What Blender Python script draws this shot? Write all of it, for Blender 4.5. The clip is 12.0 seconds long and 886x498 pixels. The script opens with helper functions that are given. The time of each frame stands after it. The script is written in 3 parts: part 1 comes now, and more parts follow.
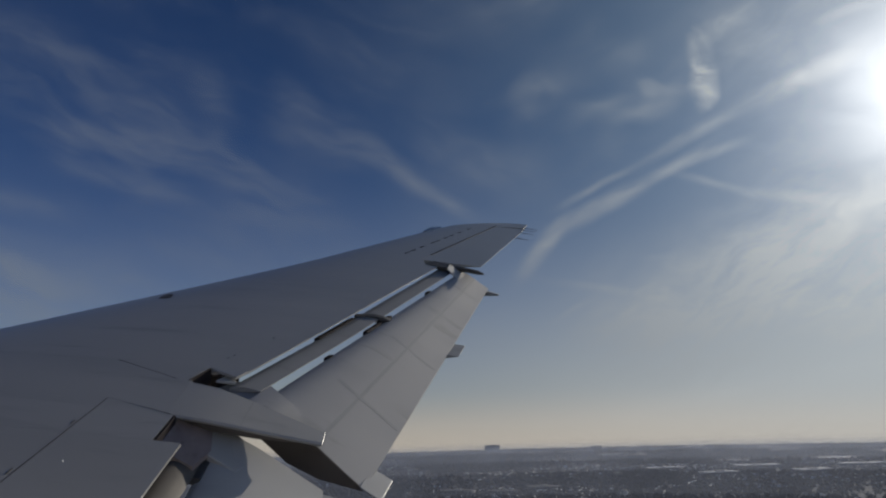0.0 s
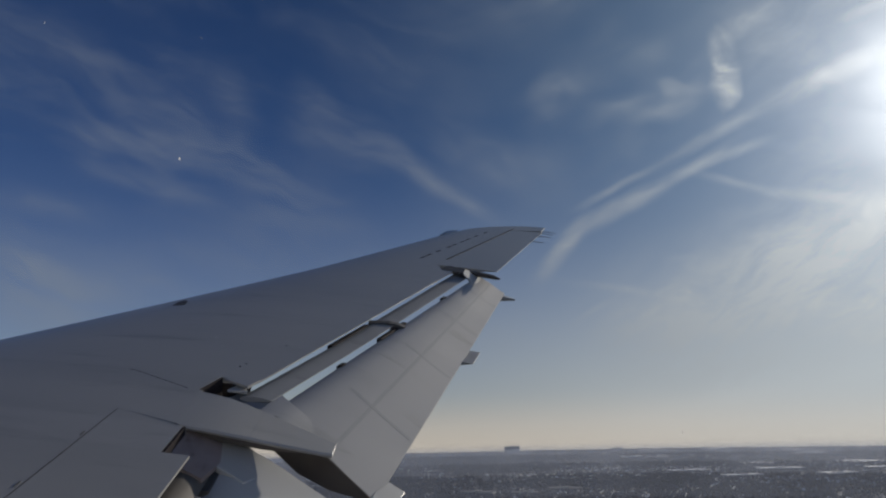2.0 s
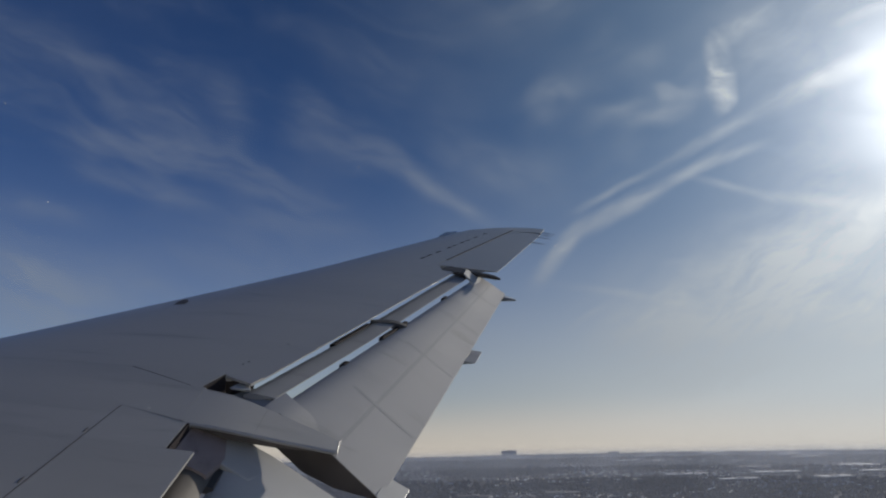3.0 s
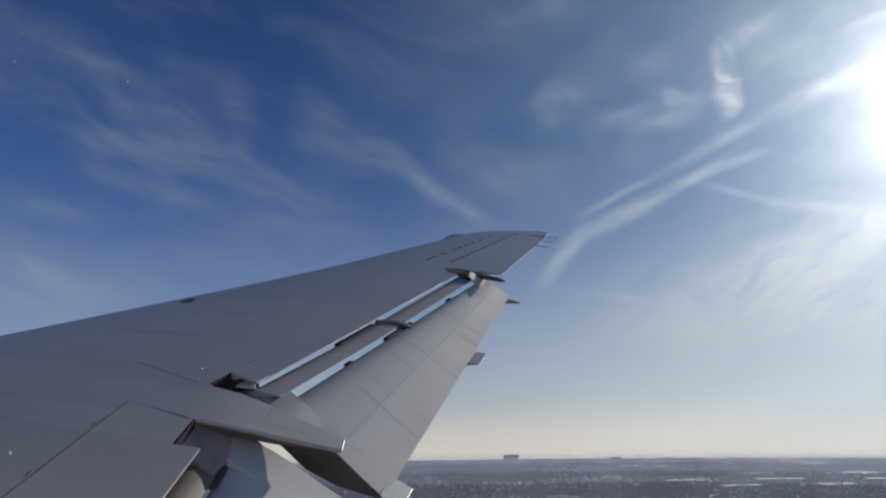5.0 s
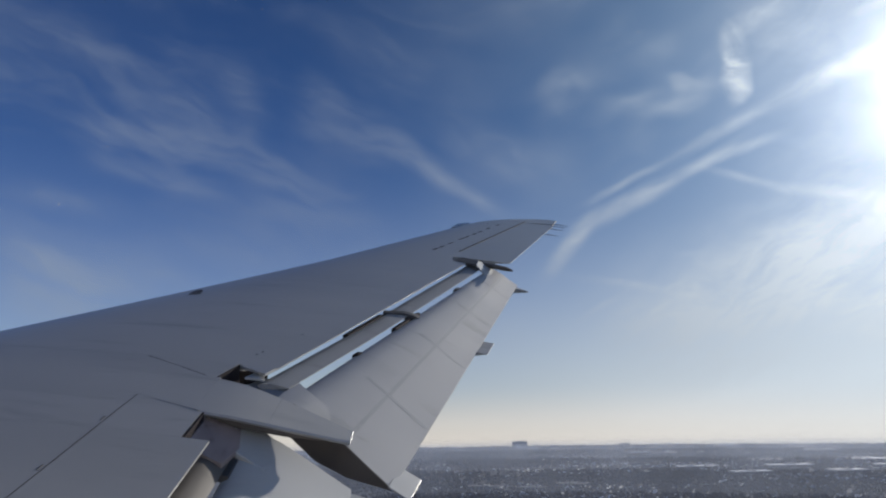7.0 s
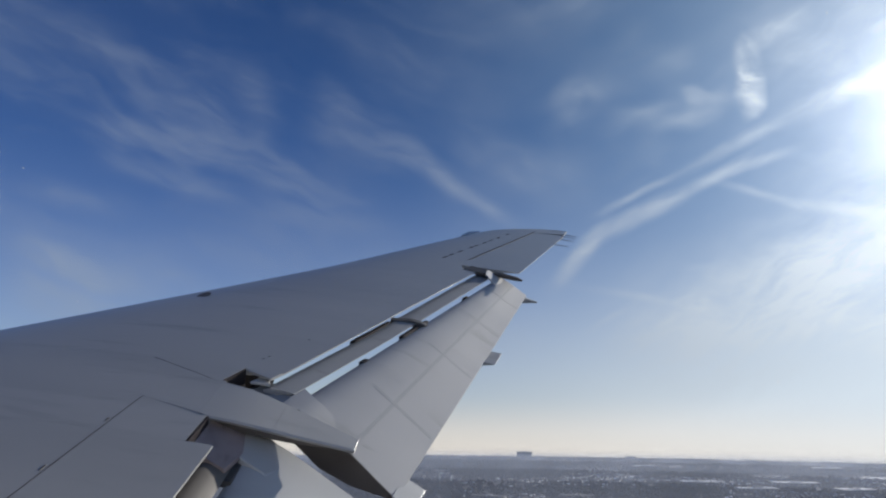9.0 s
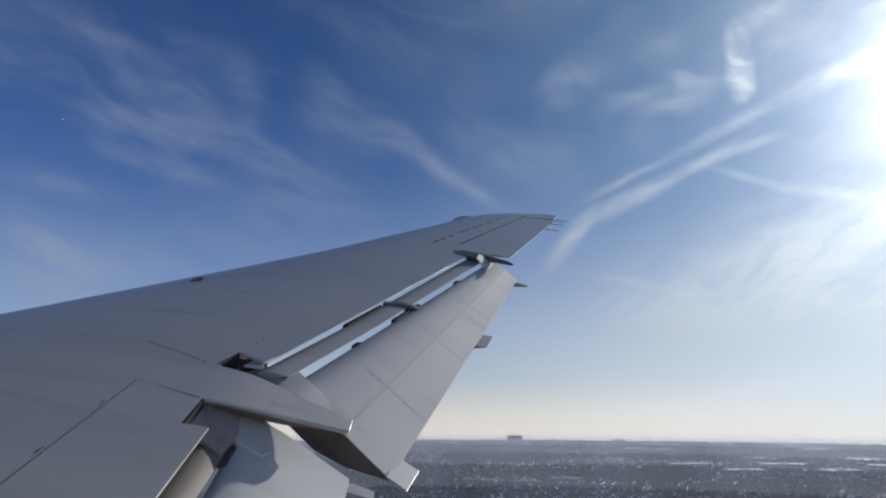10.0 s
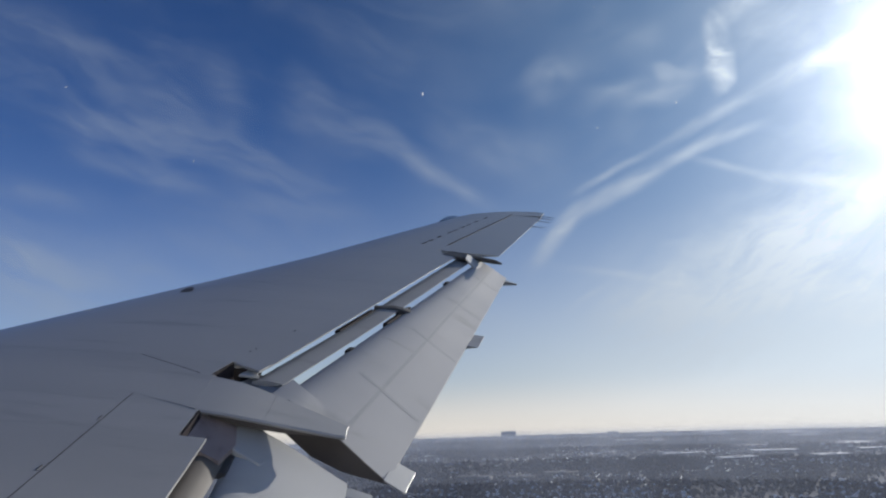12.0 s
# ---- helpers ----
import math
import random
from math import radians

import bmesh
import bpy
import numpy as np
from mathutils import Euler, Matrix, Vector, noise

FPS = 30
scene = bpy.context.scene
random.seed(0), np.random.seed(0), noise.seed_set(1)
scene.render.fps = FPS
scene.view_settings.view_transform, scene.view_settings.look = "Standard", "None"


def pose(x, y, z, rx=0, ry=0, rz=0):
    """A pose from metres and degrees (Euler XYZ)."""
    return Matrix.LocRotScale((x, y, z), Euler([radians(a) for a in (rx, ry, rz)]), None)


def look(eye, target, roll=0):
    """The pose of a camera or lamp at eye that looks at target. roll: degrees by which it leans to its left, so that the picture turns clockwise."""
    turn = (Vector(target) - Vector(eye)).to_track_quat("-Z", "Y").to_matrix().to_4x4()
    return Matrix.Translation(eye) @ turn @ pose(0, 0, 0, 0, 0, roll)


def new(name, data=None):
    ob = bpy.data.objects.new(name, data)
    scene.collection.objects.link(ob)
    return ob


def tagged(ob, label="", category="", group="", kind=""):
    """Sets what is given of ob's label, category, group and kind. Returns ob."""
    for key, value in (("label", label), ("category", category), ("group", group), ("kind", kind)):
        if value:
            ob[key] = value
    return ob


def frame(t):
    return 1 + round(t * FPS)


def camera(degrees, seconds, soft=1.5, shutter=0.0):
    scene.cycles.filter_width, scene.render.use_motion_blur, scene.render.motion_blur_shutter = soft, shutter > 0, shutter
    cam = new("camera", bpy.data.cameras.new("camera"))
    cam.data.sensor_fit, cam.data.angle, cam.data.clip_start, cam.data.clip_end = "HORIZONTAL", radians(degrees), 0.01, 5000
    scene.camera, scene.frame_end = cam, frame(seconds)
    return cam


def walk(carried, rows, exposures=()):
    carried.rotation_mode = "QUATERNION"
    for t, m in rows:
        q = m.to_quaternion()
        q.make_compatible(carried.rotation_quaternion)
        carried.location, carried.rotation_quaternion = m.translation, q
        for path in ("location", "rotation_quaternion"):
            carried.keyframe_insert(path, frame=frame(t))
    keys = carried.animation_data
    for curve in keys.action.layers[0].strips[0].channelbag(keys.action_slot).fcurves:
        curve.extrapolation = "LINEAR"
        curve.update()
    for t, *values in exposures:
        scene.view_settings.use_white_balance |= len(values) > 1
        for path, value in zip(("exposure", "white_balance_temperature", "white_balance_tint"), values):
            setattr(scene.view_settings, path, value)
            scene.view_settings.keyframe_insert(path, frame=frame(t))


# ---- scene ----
cam = camera(63.02, 12.0, 2.1)
PATH = [
    (0, pose(-0.8682, -0.1982, 1.7372, 103.405, 1.707, -91.507)),
    (0.5, pose(-0.9074, -0.1991, 1.7282, 104.097, 1.950, -91.402)),
    (1, pose(-0.8646, -0.2201, 1.7588, 104.230, 1.652, -90.975)),
    (1.5, pose(-0.8542, -0.2884, 1.8077, 103.671, 1.474, -89.926)),
    (2, pose(-0.8113, -0.2548, 1.8044, 103.520, 1.456, -89.978)),
    (2.5, pose(-0.7777, -0.2129, 1.7750, 103.683, 1.693, -90.199)),
    (4.5, pose(-0.8061, -0.1849, 1.7413, 104.347, 0.940, -90.122)),
    (5, pose(-0.8039, -0.1832, 1.7324, 104.086, 0.910, -90.065)),
    (5.5, pose(-0.8190, -0.1761, 1.7289, 103.396, 1.360, -90.036)),
    (6, pose(-0.8248, -0.1818, 1.7159, 103.250, 1.430, -89.987)),
    (6.5, pose(-0.8121, -0.1895, 1.7348, 103.318, 1.212, -89.563)),
    (7, pose(-0.7904, -0.1872, 1.7624, 103.126, 1.114, -89.384)),
    (9, pose(-0.7554, -0.1800, 1.7788, 103.716, -0.440, -89.007)),
    (9.5, pose(-0.7605, -0.1769, 1.7699, 103.347, -0.632, -89.220)),
    (10, pose(-0.7906, -0.1665, 1.7544, 102.574, -0.031, -89.705)),
    (10.5, pose(-0.8253, -0.1651, 1.7485, 101.403, 0.830, -90.204)),
    (11, pose(-0.8761, -0.1605, 1.7495, 100.993, 1.531, -90.791)),
    (11.5, pose(-0.8889, -0.1517, 1.7662, 101.363, 1.720, -90.988)),
    (12, pose(-0.8561, -0.1570, 1.7801, 102.444, 1.998, -90.243)),
]
EXPOSURES = [(0, -1.1, 6900, 10), (2.5, -0.86, 6850, 10), (4.5, -0.56, 6650, 10), (5.5, -0.46, 6580, 10), (7, -0.37, 6500, 10), (9, -0.27, 6450, 10), (12, -0.24, 6430, 10)]
walk(cam, PATH, EXPOSURES)

# the aircraft's attitude: x outboard, y forward, z up, banked to its left
AIRCRAFT = pose(0, 0, 0, 5.2465, -23.2521, 0)
GROUND = -190.0
RIM = 4900.0

# ---------------------------------------------------------------- light
SUN_EL, SUN_AZ = radians(21.07), radians(-38.89)
SUN = Vector((math.cos(SUN_EL) * math.cos(SUN_AZ), math.cos(SUN_EL) * math.sin(SUN_AZ), math.sin(SUN_EL)))
lamp = bpy.data.lights.new("sun", "SUN")
lamp.energy, lamp.angle, lamp.color = 5.0, radians(0.53), (1.0, 0.94, 0.86)
sun = new("sun", lamp)
sun.matrix_world = look(SUN * 50, (0, 0, 0))


class Nodes:
    """Short-hand to wire shader nodes."""

    def __init__(self, tree):
        self.tree = tree
        tree.nodes.clear()

    def add(self, kind, **inputs):
        node = self.tree.nodes.new(kind)
        for key, value in inputs.items():
            self.feed(node.inputs[key.replace("_", " ")], value)
        return node

    def feed(self, socket, value):
        if isinstance(value, bpy.types.NodeSocket):
            self.tree.links.new(value, socket)
        else:
            socket.default_value = value

    def math(self, op, a, b=0.0, c=None, clamp=False):
        node = self.tree.nodes.new("ShaderNodeMath")
        node.operation, node.use_clamp = op, clamp
        self.feed(node.inputs[0], a)
        self.feed(node.inputs[1], b)
        if c is not None:
            self.feed(node.inputs[2], c)
        return node.outputs[0]

    def dot(self, v, w):
        node = self.tree.nodes.new("ShaderNodeVectorMath")
        node.operation = "DOT_PRODUCT"
        self.feed(node.inputs[0], v)
        self.feed(node.inputs[1], w)
        return node.outputs["Value"]

    def xyz(self, x, y, z=0.0):
        node = self.tree.nodes.new("ShaderNodeCombineXYZ")
        for socket, value in zip(node.inputs, (x, y, z)):
            self.feed(socket, value)
        return node.outputs[0]

    def noise(self, vector, scale, detail=4.0, rough=0.55, distort=0.0):
        node = self.add("ShaderNodeTexNoise", Vector=vector, Scale=scale, Detail=detail, Roughness=rough, Distortion=distort)
        return node.outputs["Fac"]

    def ramp(self, value, low, high, a=0.0, b=1.0, smooth=True):
        node = self.tree.nodes.new("ShaderNodeMapRange")
        node.interpolation_type = "SMOOTHSTEP" if smooth else "LINEAR"
        for socket, v in zip(node.inputs, (value, low, high, a, b)):
            self.feed(socket, v)
        return node.outputs[0]

    def mix(self, fac, a, b, blend="MIX"):
        node = self.tree.nodes.new("ShaderNodeMix")
        node.data_type, node.blend_type = "RGBA", blend
        self.feed(node.inputs[0], fac)
        self.feed(node.inputs[6], a)
        self.feed(node.inputs[7], b)
        return node.outputs[2]

    def scale(self, colour, k):
        node = self.tree.nodes.new("ShaderNodeVectorMath")
        node.operation = "SCALE"
        self.feed(node.inputs[0], colour)
        self.feed(node.inputs["Scale"], k)
        return node.outputs[0]

    def plus(self, a, b):
        node = self.tree.nodes.new("ShaderNodeVectorMath")
        node.operation = "ADD"
        self.feed(node.inputs[0], a)
        self.feed(node.inputs[1], b)
        return node.outputs[0]


# the sky's chart: a tangent plane centred on the camera's view axis, so that clouds are placed to fit its view; places
# on it are in units of its radius
CHART_AT = Vector((0.97281, 0.01310, 0.23121)).normalized()
CHART_RIGHT = CHART_AT.cross(Vector((0, 0, 1))).normalized()
CHART_UP = CHART_RIGHT.cross(CHART_AT)

world = bpy.data.worlds.new("winter_sky")
scene.world = world
world.use_nodes = True
n = Nodes(world.node_tree)
ray = n.add("ShaderNodeTexCoord").outputs["Generated"]
sky = n.add("ShaderNodeTexSky")
sky.sky_type, sky.sun_disc = "NISHITA", False
sky.sun_elevation, sky.sun_rotation = SUN_EL, SUN_AZ - math.pi / 2
sky.altitude, sky.air_density, sky.dust_density, sky.ozone_density = 200, 1.0, 0.5, 4.0
height = n.dot(ray, (0, 0, 1))
ahead = n.math("MAXIMUM", n.dot(ray, CHART_AT), 0.05)
cu = n.math("DIVIDE", n.dot(ray, CHART_RIGHT), ahead)
cv = n.math("DIVIDE", n.dot(ray, CHART_UP), ahead)
chart = n.xyz(cu, cv)
wob = n.math("SUBTRACT", n.noise(chart, 7.0, 3.0), 0.5)
wob2 = n.math("SUBTRACT", n.noise(n.xyz(cv, cu, 3.0), 9.0, 3.0), 0.5)
fibre = n.noise(n.xyz(n.math("ADD", cu, n.math("MULTIPLY", wob, 0.1)), n.math("MULTIPLY", cv, 1.6)), 11.0, 4.0, 0.6, 0.4)


# cirrus: fans of fibres on a high sheet
lean = n.xyz(n.math("ADD", n.math("MULTIPLY", cu, 1.3), n.math("MULTIPLY", wob, 0.12)),
             n.math("ADD", n.math("ADD", n.math("MULTIPLY", cv, 4.2), n.math("MULTIPLY", cu, 1.5)), n.math("MULTIPLY", wob2, 0.24)))
rise = n.xyz(n.math("MULTIPLY", n.math("ADD", cu, cv), 1.2), n.math("ADD", n.math("SUBTRACT", n.math("MULTIPLY", cv, 3.5), n.math("MULTIPLY", cu, 1.9)), n.math("MULTIPLY", wob, 0.2)), 5.0)
falling = n.noise(lean, 1.9, 6.0, 0.56, 0.3)
rising = n.noise(rise, 1.7, 6.0, 0.56, 0.3)
# fine threads combed out along the fans
thread_falling = n.ramp(n.noise(lean, 7.5, 6.0, 0.62, 0.5), 0.25, 0.78, 0.45, 1.35)
thread_rising = n.ramp(n.noise(rise, 7.5, 6.0, 0.62, 0.5), 0.25, 0.78, 0.45, 1.35)


def trail(x0, y0, x1, y1, width, strength, wander=0.02, ragged=0.6):
    """A streak of cirrus or an old vapour trail between two places of the chart."""
    dx, dy = x1 - x0, y1 - y0
    length = math.hypot(dx, dy)
    ax, ay = dx / length, dy / length
    sx, sy = n.math("SUBTRACT", cu, x0), n.math("SUBTRACT", cv, y0)
    along = n.math("ADD", n.math("MULTIPLY", sx, ax), n.math("MULTIPLY", sy, ay))
    across = n.math("SUBTRACT", n.math("MULTIPLY", sy, ax), n.math("MULTIPLY", sx, ay))
    across = n.math("ABSOLUTE", n.math("ADD", across, n.math("MULTIPLY", wob, wander)))
    body = n.ramp(across, width, 0.0)
    fade = min(0.12, 0.4 * length)
    ends = n.math("MULTIPLY", n.ramp(along, -0.03, fade), n.ramp(along, length + 0.03, length - fade))
    grain = n.math("MULTIPLY", n.ramp(falling if dy < 0 else rising, 0.42 - ragged * 0.5, 0.68), thread_falling if dy < 0 else thread_rising)
    return n.math("MULTIPLY", n.math("MULTIPLY", body, ends), n.math("MULTIPLY", grain, strength))


def puff(x, y, rx, ry, strength):
    """A small torn cloud."""
    ex = n.math("DIVIDE", n.math("ADD", n.math("SUBTRACT", cu, x), n.math("MULTIPLY", wob, 0.07)), rx)
    ey = n.math("DIVIDE", n.math("ADD", n.math("SUBTRACT", cv, y), n.math("MULTIPLY", wob2, 0.07)), ry)
    r = n.math("ADD", n.math("MULTIPLY", ex, ex), n.math("MULTIPLY", ey, ey))
    return n.math("MULTIPLY", n.ramp(r, 1.0, 0.0), n.math("MULTIPLY", n.ramp(fibre, 0.3, 0.7), strength))


# old vapour trails that run up from behind the wing tip, and one that crosses below: ends, width, strength
VAPOUR = [
    (0.150, -0.042, 0.214, 0.036, 0.018, 1.10), (0.200, 0.024, 0.320, 0.080, 0.019, 1.00), (0.204, 0.054, 0.349, 0.127, 0.008, 0.45),
    (0.325, 0.115, 0.490, 0.203, 0.015, 0.46), (0.465, 0.188, 0.677, 0.288, 0.023, 0.58), (0.300, 0.069, 0.427, 0.141, 0.014, 0.48),
    (0.365, 0.105, 0.490, 0.153, 0.011, 0.45), (0.380, 0.099, 0.498, 0.068, 0.010, 0.36), (0.475, 0.074, 0.641, 0.053, 0.014, 0.36),
    (0.162, -0.039, 0.382, -0.080, 0.009, 0.40),
]
# tails of the torn cloud
TAILS = [
    (0.409, 0.289, 0.488, 0.336, 0.022, 0.55), (0.239, 0.187, 0.388, 0.205, 0.032, 0.40), (0.335, 0.226, 0.400, 0.213, 0.020, 0.28),
    (0.201, -0.099, 0.244, -0.079, 0.008, 0.45), (0.591, 0.313, 0.661, 0.337, 0.012, 0.50),
]
# bands of cirrus
CIRRUS = [
    (-0.601, 0.094, -0.439, 0.056, 0.032, 0.24), (-0.493, 0.133, -0.268, 0.066, 0.027, 0.33), (-0.470, 0.180, -0.338, 0.138, 0.030, 0.24),
    (-0.276, 0.066, -0.073, 0.027, 0.026, 0.26), (-0.198, 0.173, -0.035, 0.139, 0.054, 0.30), (-0.065, 0.151, 0.018, 0.085, 0.026, 0.37),
    (0.000, 0.099, 0.087, 0.043, 0.019, 0.36), (-0.175, 0.228, -0.128, 0.178, 0.034, 0.24), (-0.279, 0.258, -0.249, 0.165, 0.036, 0.21),
    (0.005, 0.135, 0.208, 0.101, 0.062, 0.24), (-0.617, 0.013, -0.362, -0.037, 0.057, 0.40), (-0.618, -0.038, -0.432, -0.080, 0.068, 0.46),
    (0.145, 0.175, 0.215, 0.245, 0.043, 0.21),
]
# bright sheets of ice haze low under the sun
SHEETS = [
    (0.220, -0.150, 0.800, 0.080, 0.130, 0.75), (0.280, -0.230, 0.900, -0.060, 0.110, 0.70),
    (0.437, -0.059, 0.680, 0.043, 0.060, 0.45), (0.178, -0.130, 0.650, -0.067, 0.045, 0.40),
]
PUFFS = [
    (0.412, 0.232, 0.032, 0.048, 1.05), (0.409, 0.275, 0.027, 0.044, 0.7), (0.168, 0.214, 0.044, 0.044, 0.22),
    (0.360, 0.222, 0.032, 0.020, 0.35), (0.335, -0.069, 0.040, 0.013, 0.55),
]
HALO = (2.2, 0.8, 0.42)
CLOUD_LIGHT, SKY = 0.50, 0.047
HAZE_HIGH, HAZE_LOW = (0.85, 0.88, 0.91, 1.0), (1.02, 0.92, 0.80, 1.0)
near_sun = n.math("MAXIMUM", n.dot(ray, SUN), 0.0)
veil = n.ramp(n.noise(chart, 2.6, 3.0, 0.5, 0.6), 0.38, 0.68)
cirrus = n.math("ADD", n.math("MULTIPLY", n.math("MULTIPLY", n.ramp(falling, 0.38, 0.78), thread_falling), n.ramp(cu, 0.25, -0.15)),
                n.math("MULTIPLY", n.math("MULTIPLY", n.ramp(rising, 0.38, 0.78), thread_rising), n.ramp(cu, -0.1, 0.3)))
cirrus = n.math("ADD", n.math("MULTIPLY", cirrus, n.math("ADD", 0.35, n.math("MULTIPLY", veil, 0.65))), n.math("MULTIPLY", veil, 0.12))
parts = [n.math("MULTIPLY", cirrus, 0.50)]
for rows, wander, ragged in ((VAPOUR, 0.010, 1.0), (TAILS, 0.035, 0.45), (CIRRUS, 0.020, 0.95), (SHEETS, 0.050, 1.0)):
    parts += [trail(*row, wander, ragged) for row in rows]
for row in PUFFS:
    parts.append(puff(*row))
cover = parts[0]
for p in parts[1:]:
    cover = n.math("ADD", cover, p)
cover = n.math("MULTIPLY", n.math("MINIMUM", cover, 1.0), n.ramp(height, -0.01, 0.12))
# ice haze scatters forward round the sun, and lies thick over the horizon
ripple = n.math("ADD", 0.72, n.math("MULTIPLY", fibre, 0.55))
halo = n.math("ADD", n.math("MULTIPLY", n.math("POWER", near_sun, 280.0), HALO[0]), n.math("MULTIPLY", n.math("POWER", near_sun, 52.0), HALO[1]))
halo = n.math("MULTIPLY", halo, ripple)
glow = n.math("MULTIPLY", n.math("POWER", near_sun, 8.0), HALO[2])
cloud_light = n.math("ADD", CLOUD_LIGHT, n.math("ADD", n.math("MULTIPLY", halo, 0.5), n.math("MULTIPLY", glow, 0.8)))
low = n.math("MULTIPLY", n.ramp(height, 0.40, 0.0, smooth=False), n.ramp(height, 0.40, 0.0, smooth=False))
low = n.math("MULTIPLY", low, n.math("ADD", 0.62, n.math("MULTIPLY", n.math("POWER", near_sun, 6.0), 0.95)), clamp=True)
base = n.mix(1.0, n.scale(sky.outputs[0], SKY), (0.55, 0.90, 1.49, 1.0), "MULTIPLY")
base = n.mix(n.math("MULTIPLY", low, 0.85), base, HAZE_HIGH)
base = n.mix(n.ramp(height, 0.045, -0.05, 0.0, 0.9), base, HAZE_LOW)
tint = n.mix(n.math("POWER", near_sun, 5.0), (0.74, 0.88, 1.12, 1.0), (1.0, 0.97, 0.92, 1.0))
lit = n.mix(n.math("MULTIPLY", cover, 0.75), base, n.scale(tint, cloud_light))
lit = n.plus(n.plus(lit, n.scale((0.97, 0.985, 1.0), halo)), n.scale((0.50, 0.78, 1.05), glow))
out = n.add("ShaderNodeOutputWorld")
back = n.add("ShaderNodeBackground", Color=lit, Strength=1.0)
world.node_tree.links.new(back.outputs[0], out.inputs[0])

# ---------------------------------------------------------------- materials
def material(name):
    m = bpy.data.materials.new(name)
    m.use_nodes = True
    return m, Nodes(m.node_tree)


def surface(name, colour, rough=0.5, metal=0.0, spread=0.12, grain=30.0, stain=1.5, stretch=(1, 1, 1), bump=0.0, coat=0.0, dirt=(0.05, 0.045, 0.04), dirt_amount=0.25, gloss=0.5):
    """Paint or metal with fine grain, broad stains drawn out along the airflow, and slight relief."""
    m, k = material(name)
    at = k.add("ShaderNodeTexCoord").outputs["Object"]
    long = k.add("ShaderNodeMapping", Vector=at, Scale=stretch).outputs[0]
    fine = k.noise(long, grain, 5.0, 0.6)
    broad = k.noise(long, stain, 4.0, 0.6, 0.3)
    tone = k.math("ADD", k.math("MULTIPLY", k.math("SUBTRACT", fine, 0.5), spread), k.math("MULTIPLY", k.math("SUBTRACT", broad, 0.5), spread * 1.6))
    shade = k.math("ADD", 1.0, tone)
    own = k.add("ShaderNodeObjectInfo").outputs["Random"]
    shade = k.math("MULTIPLY", shade, k.ramp(own, 0.0, 1.0, 0.96, 1.03, smooth=False))
    col = k.scale(colour, shade)
    mask = k.math("MULTIPLY", k.ramp(k.noise(long, stain * 2.3, 6.0, 0.65, 0.4), 0.52, 0.78), dirt_amount)
    col = k.mix(mask, col, (*dirt, 1.0))
    shader = k.add("ShaderNodeBsdfPrincipled", Base_Color=col, Metallic=metal)
    k.feed(shader.inputs["Roughness"], k.math("ADD", rough - 0.08, k.math("MULTIPLY", broad, 0.16)))
    k.feed(shader.inputs["Specular IOR Level"], gloss)
    if coat:
        k.feed(shader.inputs["Coat Weight"], coat)
        k.feed(shader.inputs["Coat Roughness"], 0.18)
    if bump:
        relief = k.add("ShaderNodeBump", Strength=bump, Distance=0.01, Height=fine)
        k.feed(shader.inputs["Normal"], relief.outputs[0])
    end = k.add("ShaderNodeOutputMaterial")
    m.node_tree.links.new(shader.outputs[0], end.inputs[0])
    return m


FLOW = (2.0, 0.25, 1.0)
WING_GREY = surface("wing_grey_paint", (0.425, 0.415, 0.392), 0.38, 0.0, 0.20, 22, 1.3, FLOW, 0.03, 0.45, (0.17, 0.165, 0.16), 0.45)
FLAP_GREY = surface("flap_grey_paint", (0.44, 0.432, 0.42), 0.45, 0.0, 0.12, 18, 1.1, FLOW, 0.03, 0.1, (0.16, 0.14, 0.12), 0.4)
FLAP_PALE = surface("pale_flap_paint", (0.52, 0.515, 0.49), 0.5, 0.0, 0.12, 18, 2.0, FLOW, 0.03, 0.0, dirt_amount=0.2)
VANE_METAL = surface("worn_vane_metal", (0.15, 0.135, 0.118), 0.55, 0.1, 0.35, 16, 4.0, (1, 1, 1), 0.05, 0.0, (0.07, 0.05, 0.035), 0.75)
FAIRING_GREY = surface("fairing_grey_paint", (0.42, 0.425, 0.42), 0.55, 0.0, 0.10, 20, 2.2, FLOW, 0.03, 0.15, dirt_amount=0.3)
BARE_EDGE = surface("bare_aluminium_edge", (0.62, 0.62, 0.61), 0.55, 0.6, 0.05, 40, 3, FLOW, 0.0)
# near black that paints the shade inside the bays and slots
BAY_SHADE = surface("bay_shade_black", (0.035, 0.03, 0.033), 0.7, 0.0, 0.4, 26, 5, (1, 1, 1), 0.2, 0.0, (0.02, 0.015, 0.012), 0.6, 0.05)
BRACKET_GREY = surface("greasy_bracket_metal", (0.11, 0.105, 0.10), 0.5, 0.15, 0.3, 30, 6, (1, 1, 1), 0.1, 0.0, (0.03, 0.025, 0.02), 0.5, 0.2)
SEALANT = surface("dark_sealant", (0.06, 0.06, 0.065), 0.7, 0.0, 0.3, 60, 8, gloss=0.08)
STAINED = surface("stained_bay_paint", (0.34, 0.275, 0.255), 0.6, 0.0, 0.5, 22, 5, (1, 1, 1), 0.1, 0.0, (0.06, 0.038, 0.032), 0.95)
SEAM = surface("worn_brown_seam", (0.10, 0.09, 0.082), 0.6, 0.0, 0.5, 40, 9, (1, 1, 1), 0.0, 0.0, (0.42, 0.41, 0.40), 0.8)
VANE_GREY = surface("dull_vane_paint", (0.33, 0.33, 0.325), 0.5, 0.0, 0.2, 18, 2.5, FLOW, 0.03, 0.0, (0.08, 0.07, 0.06), 0.5)
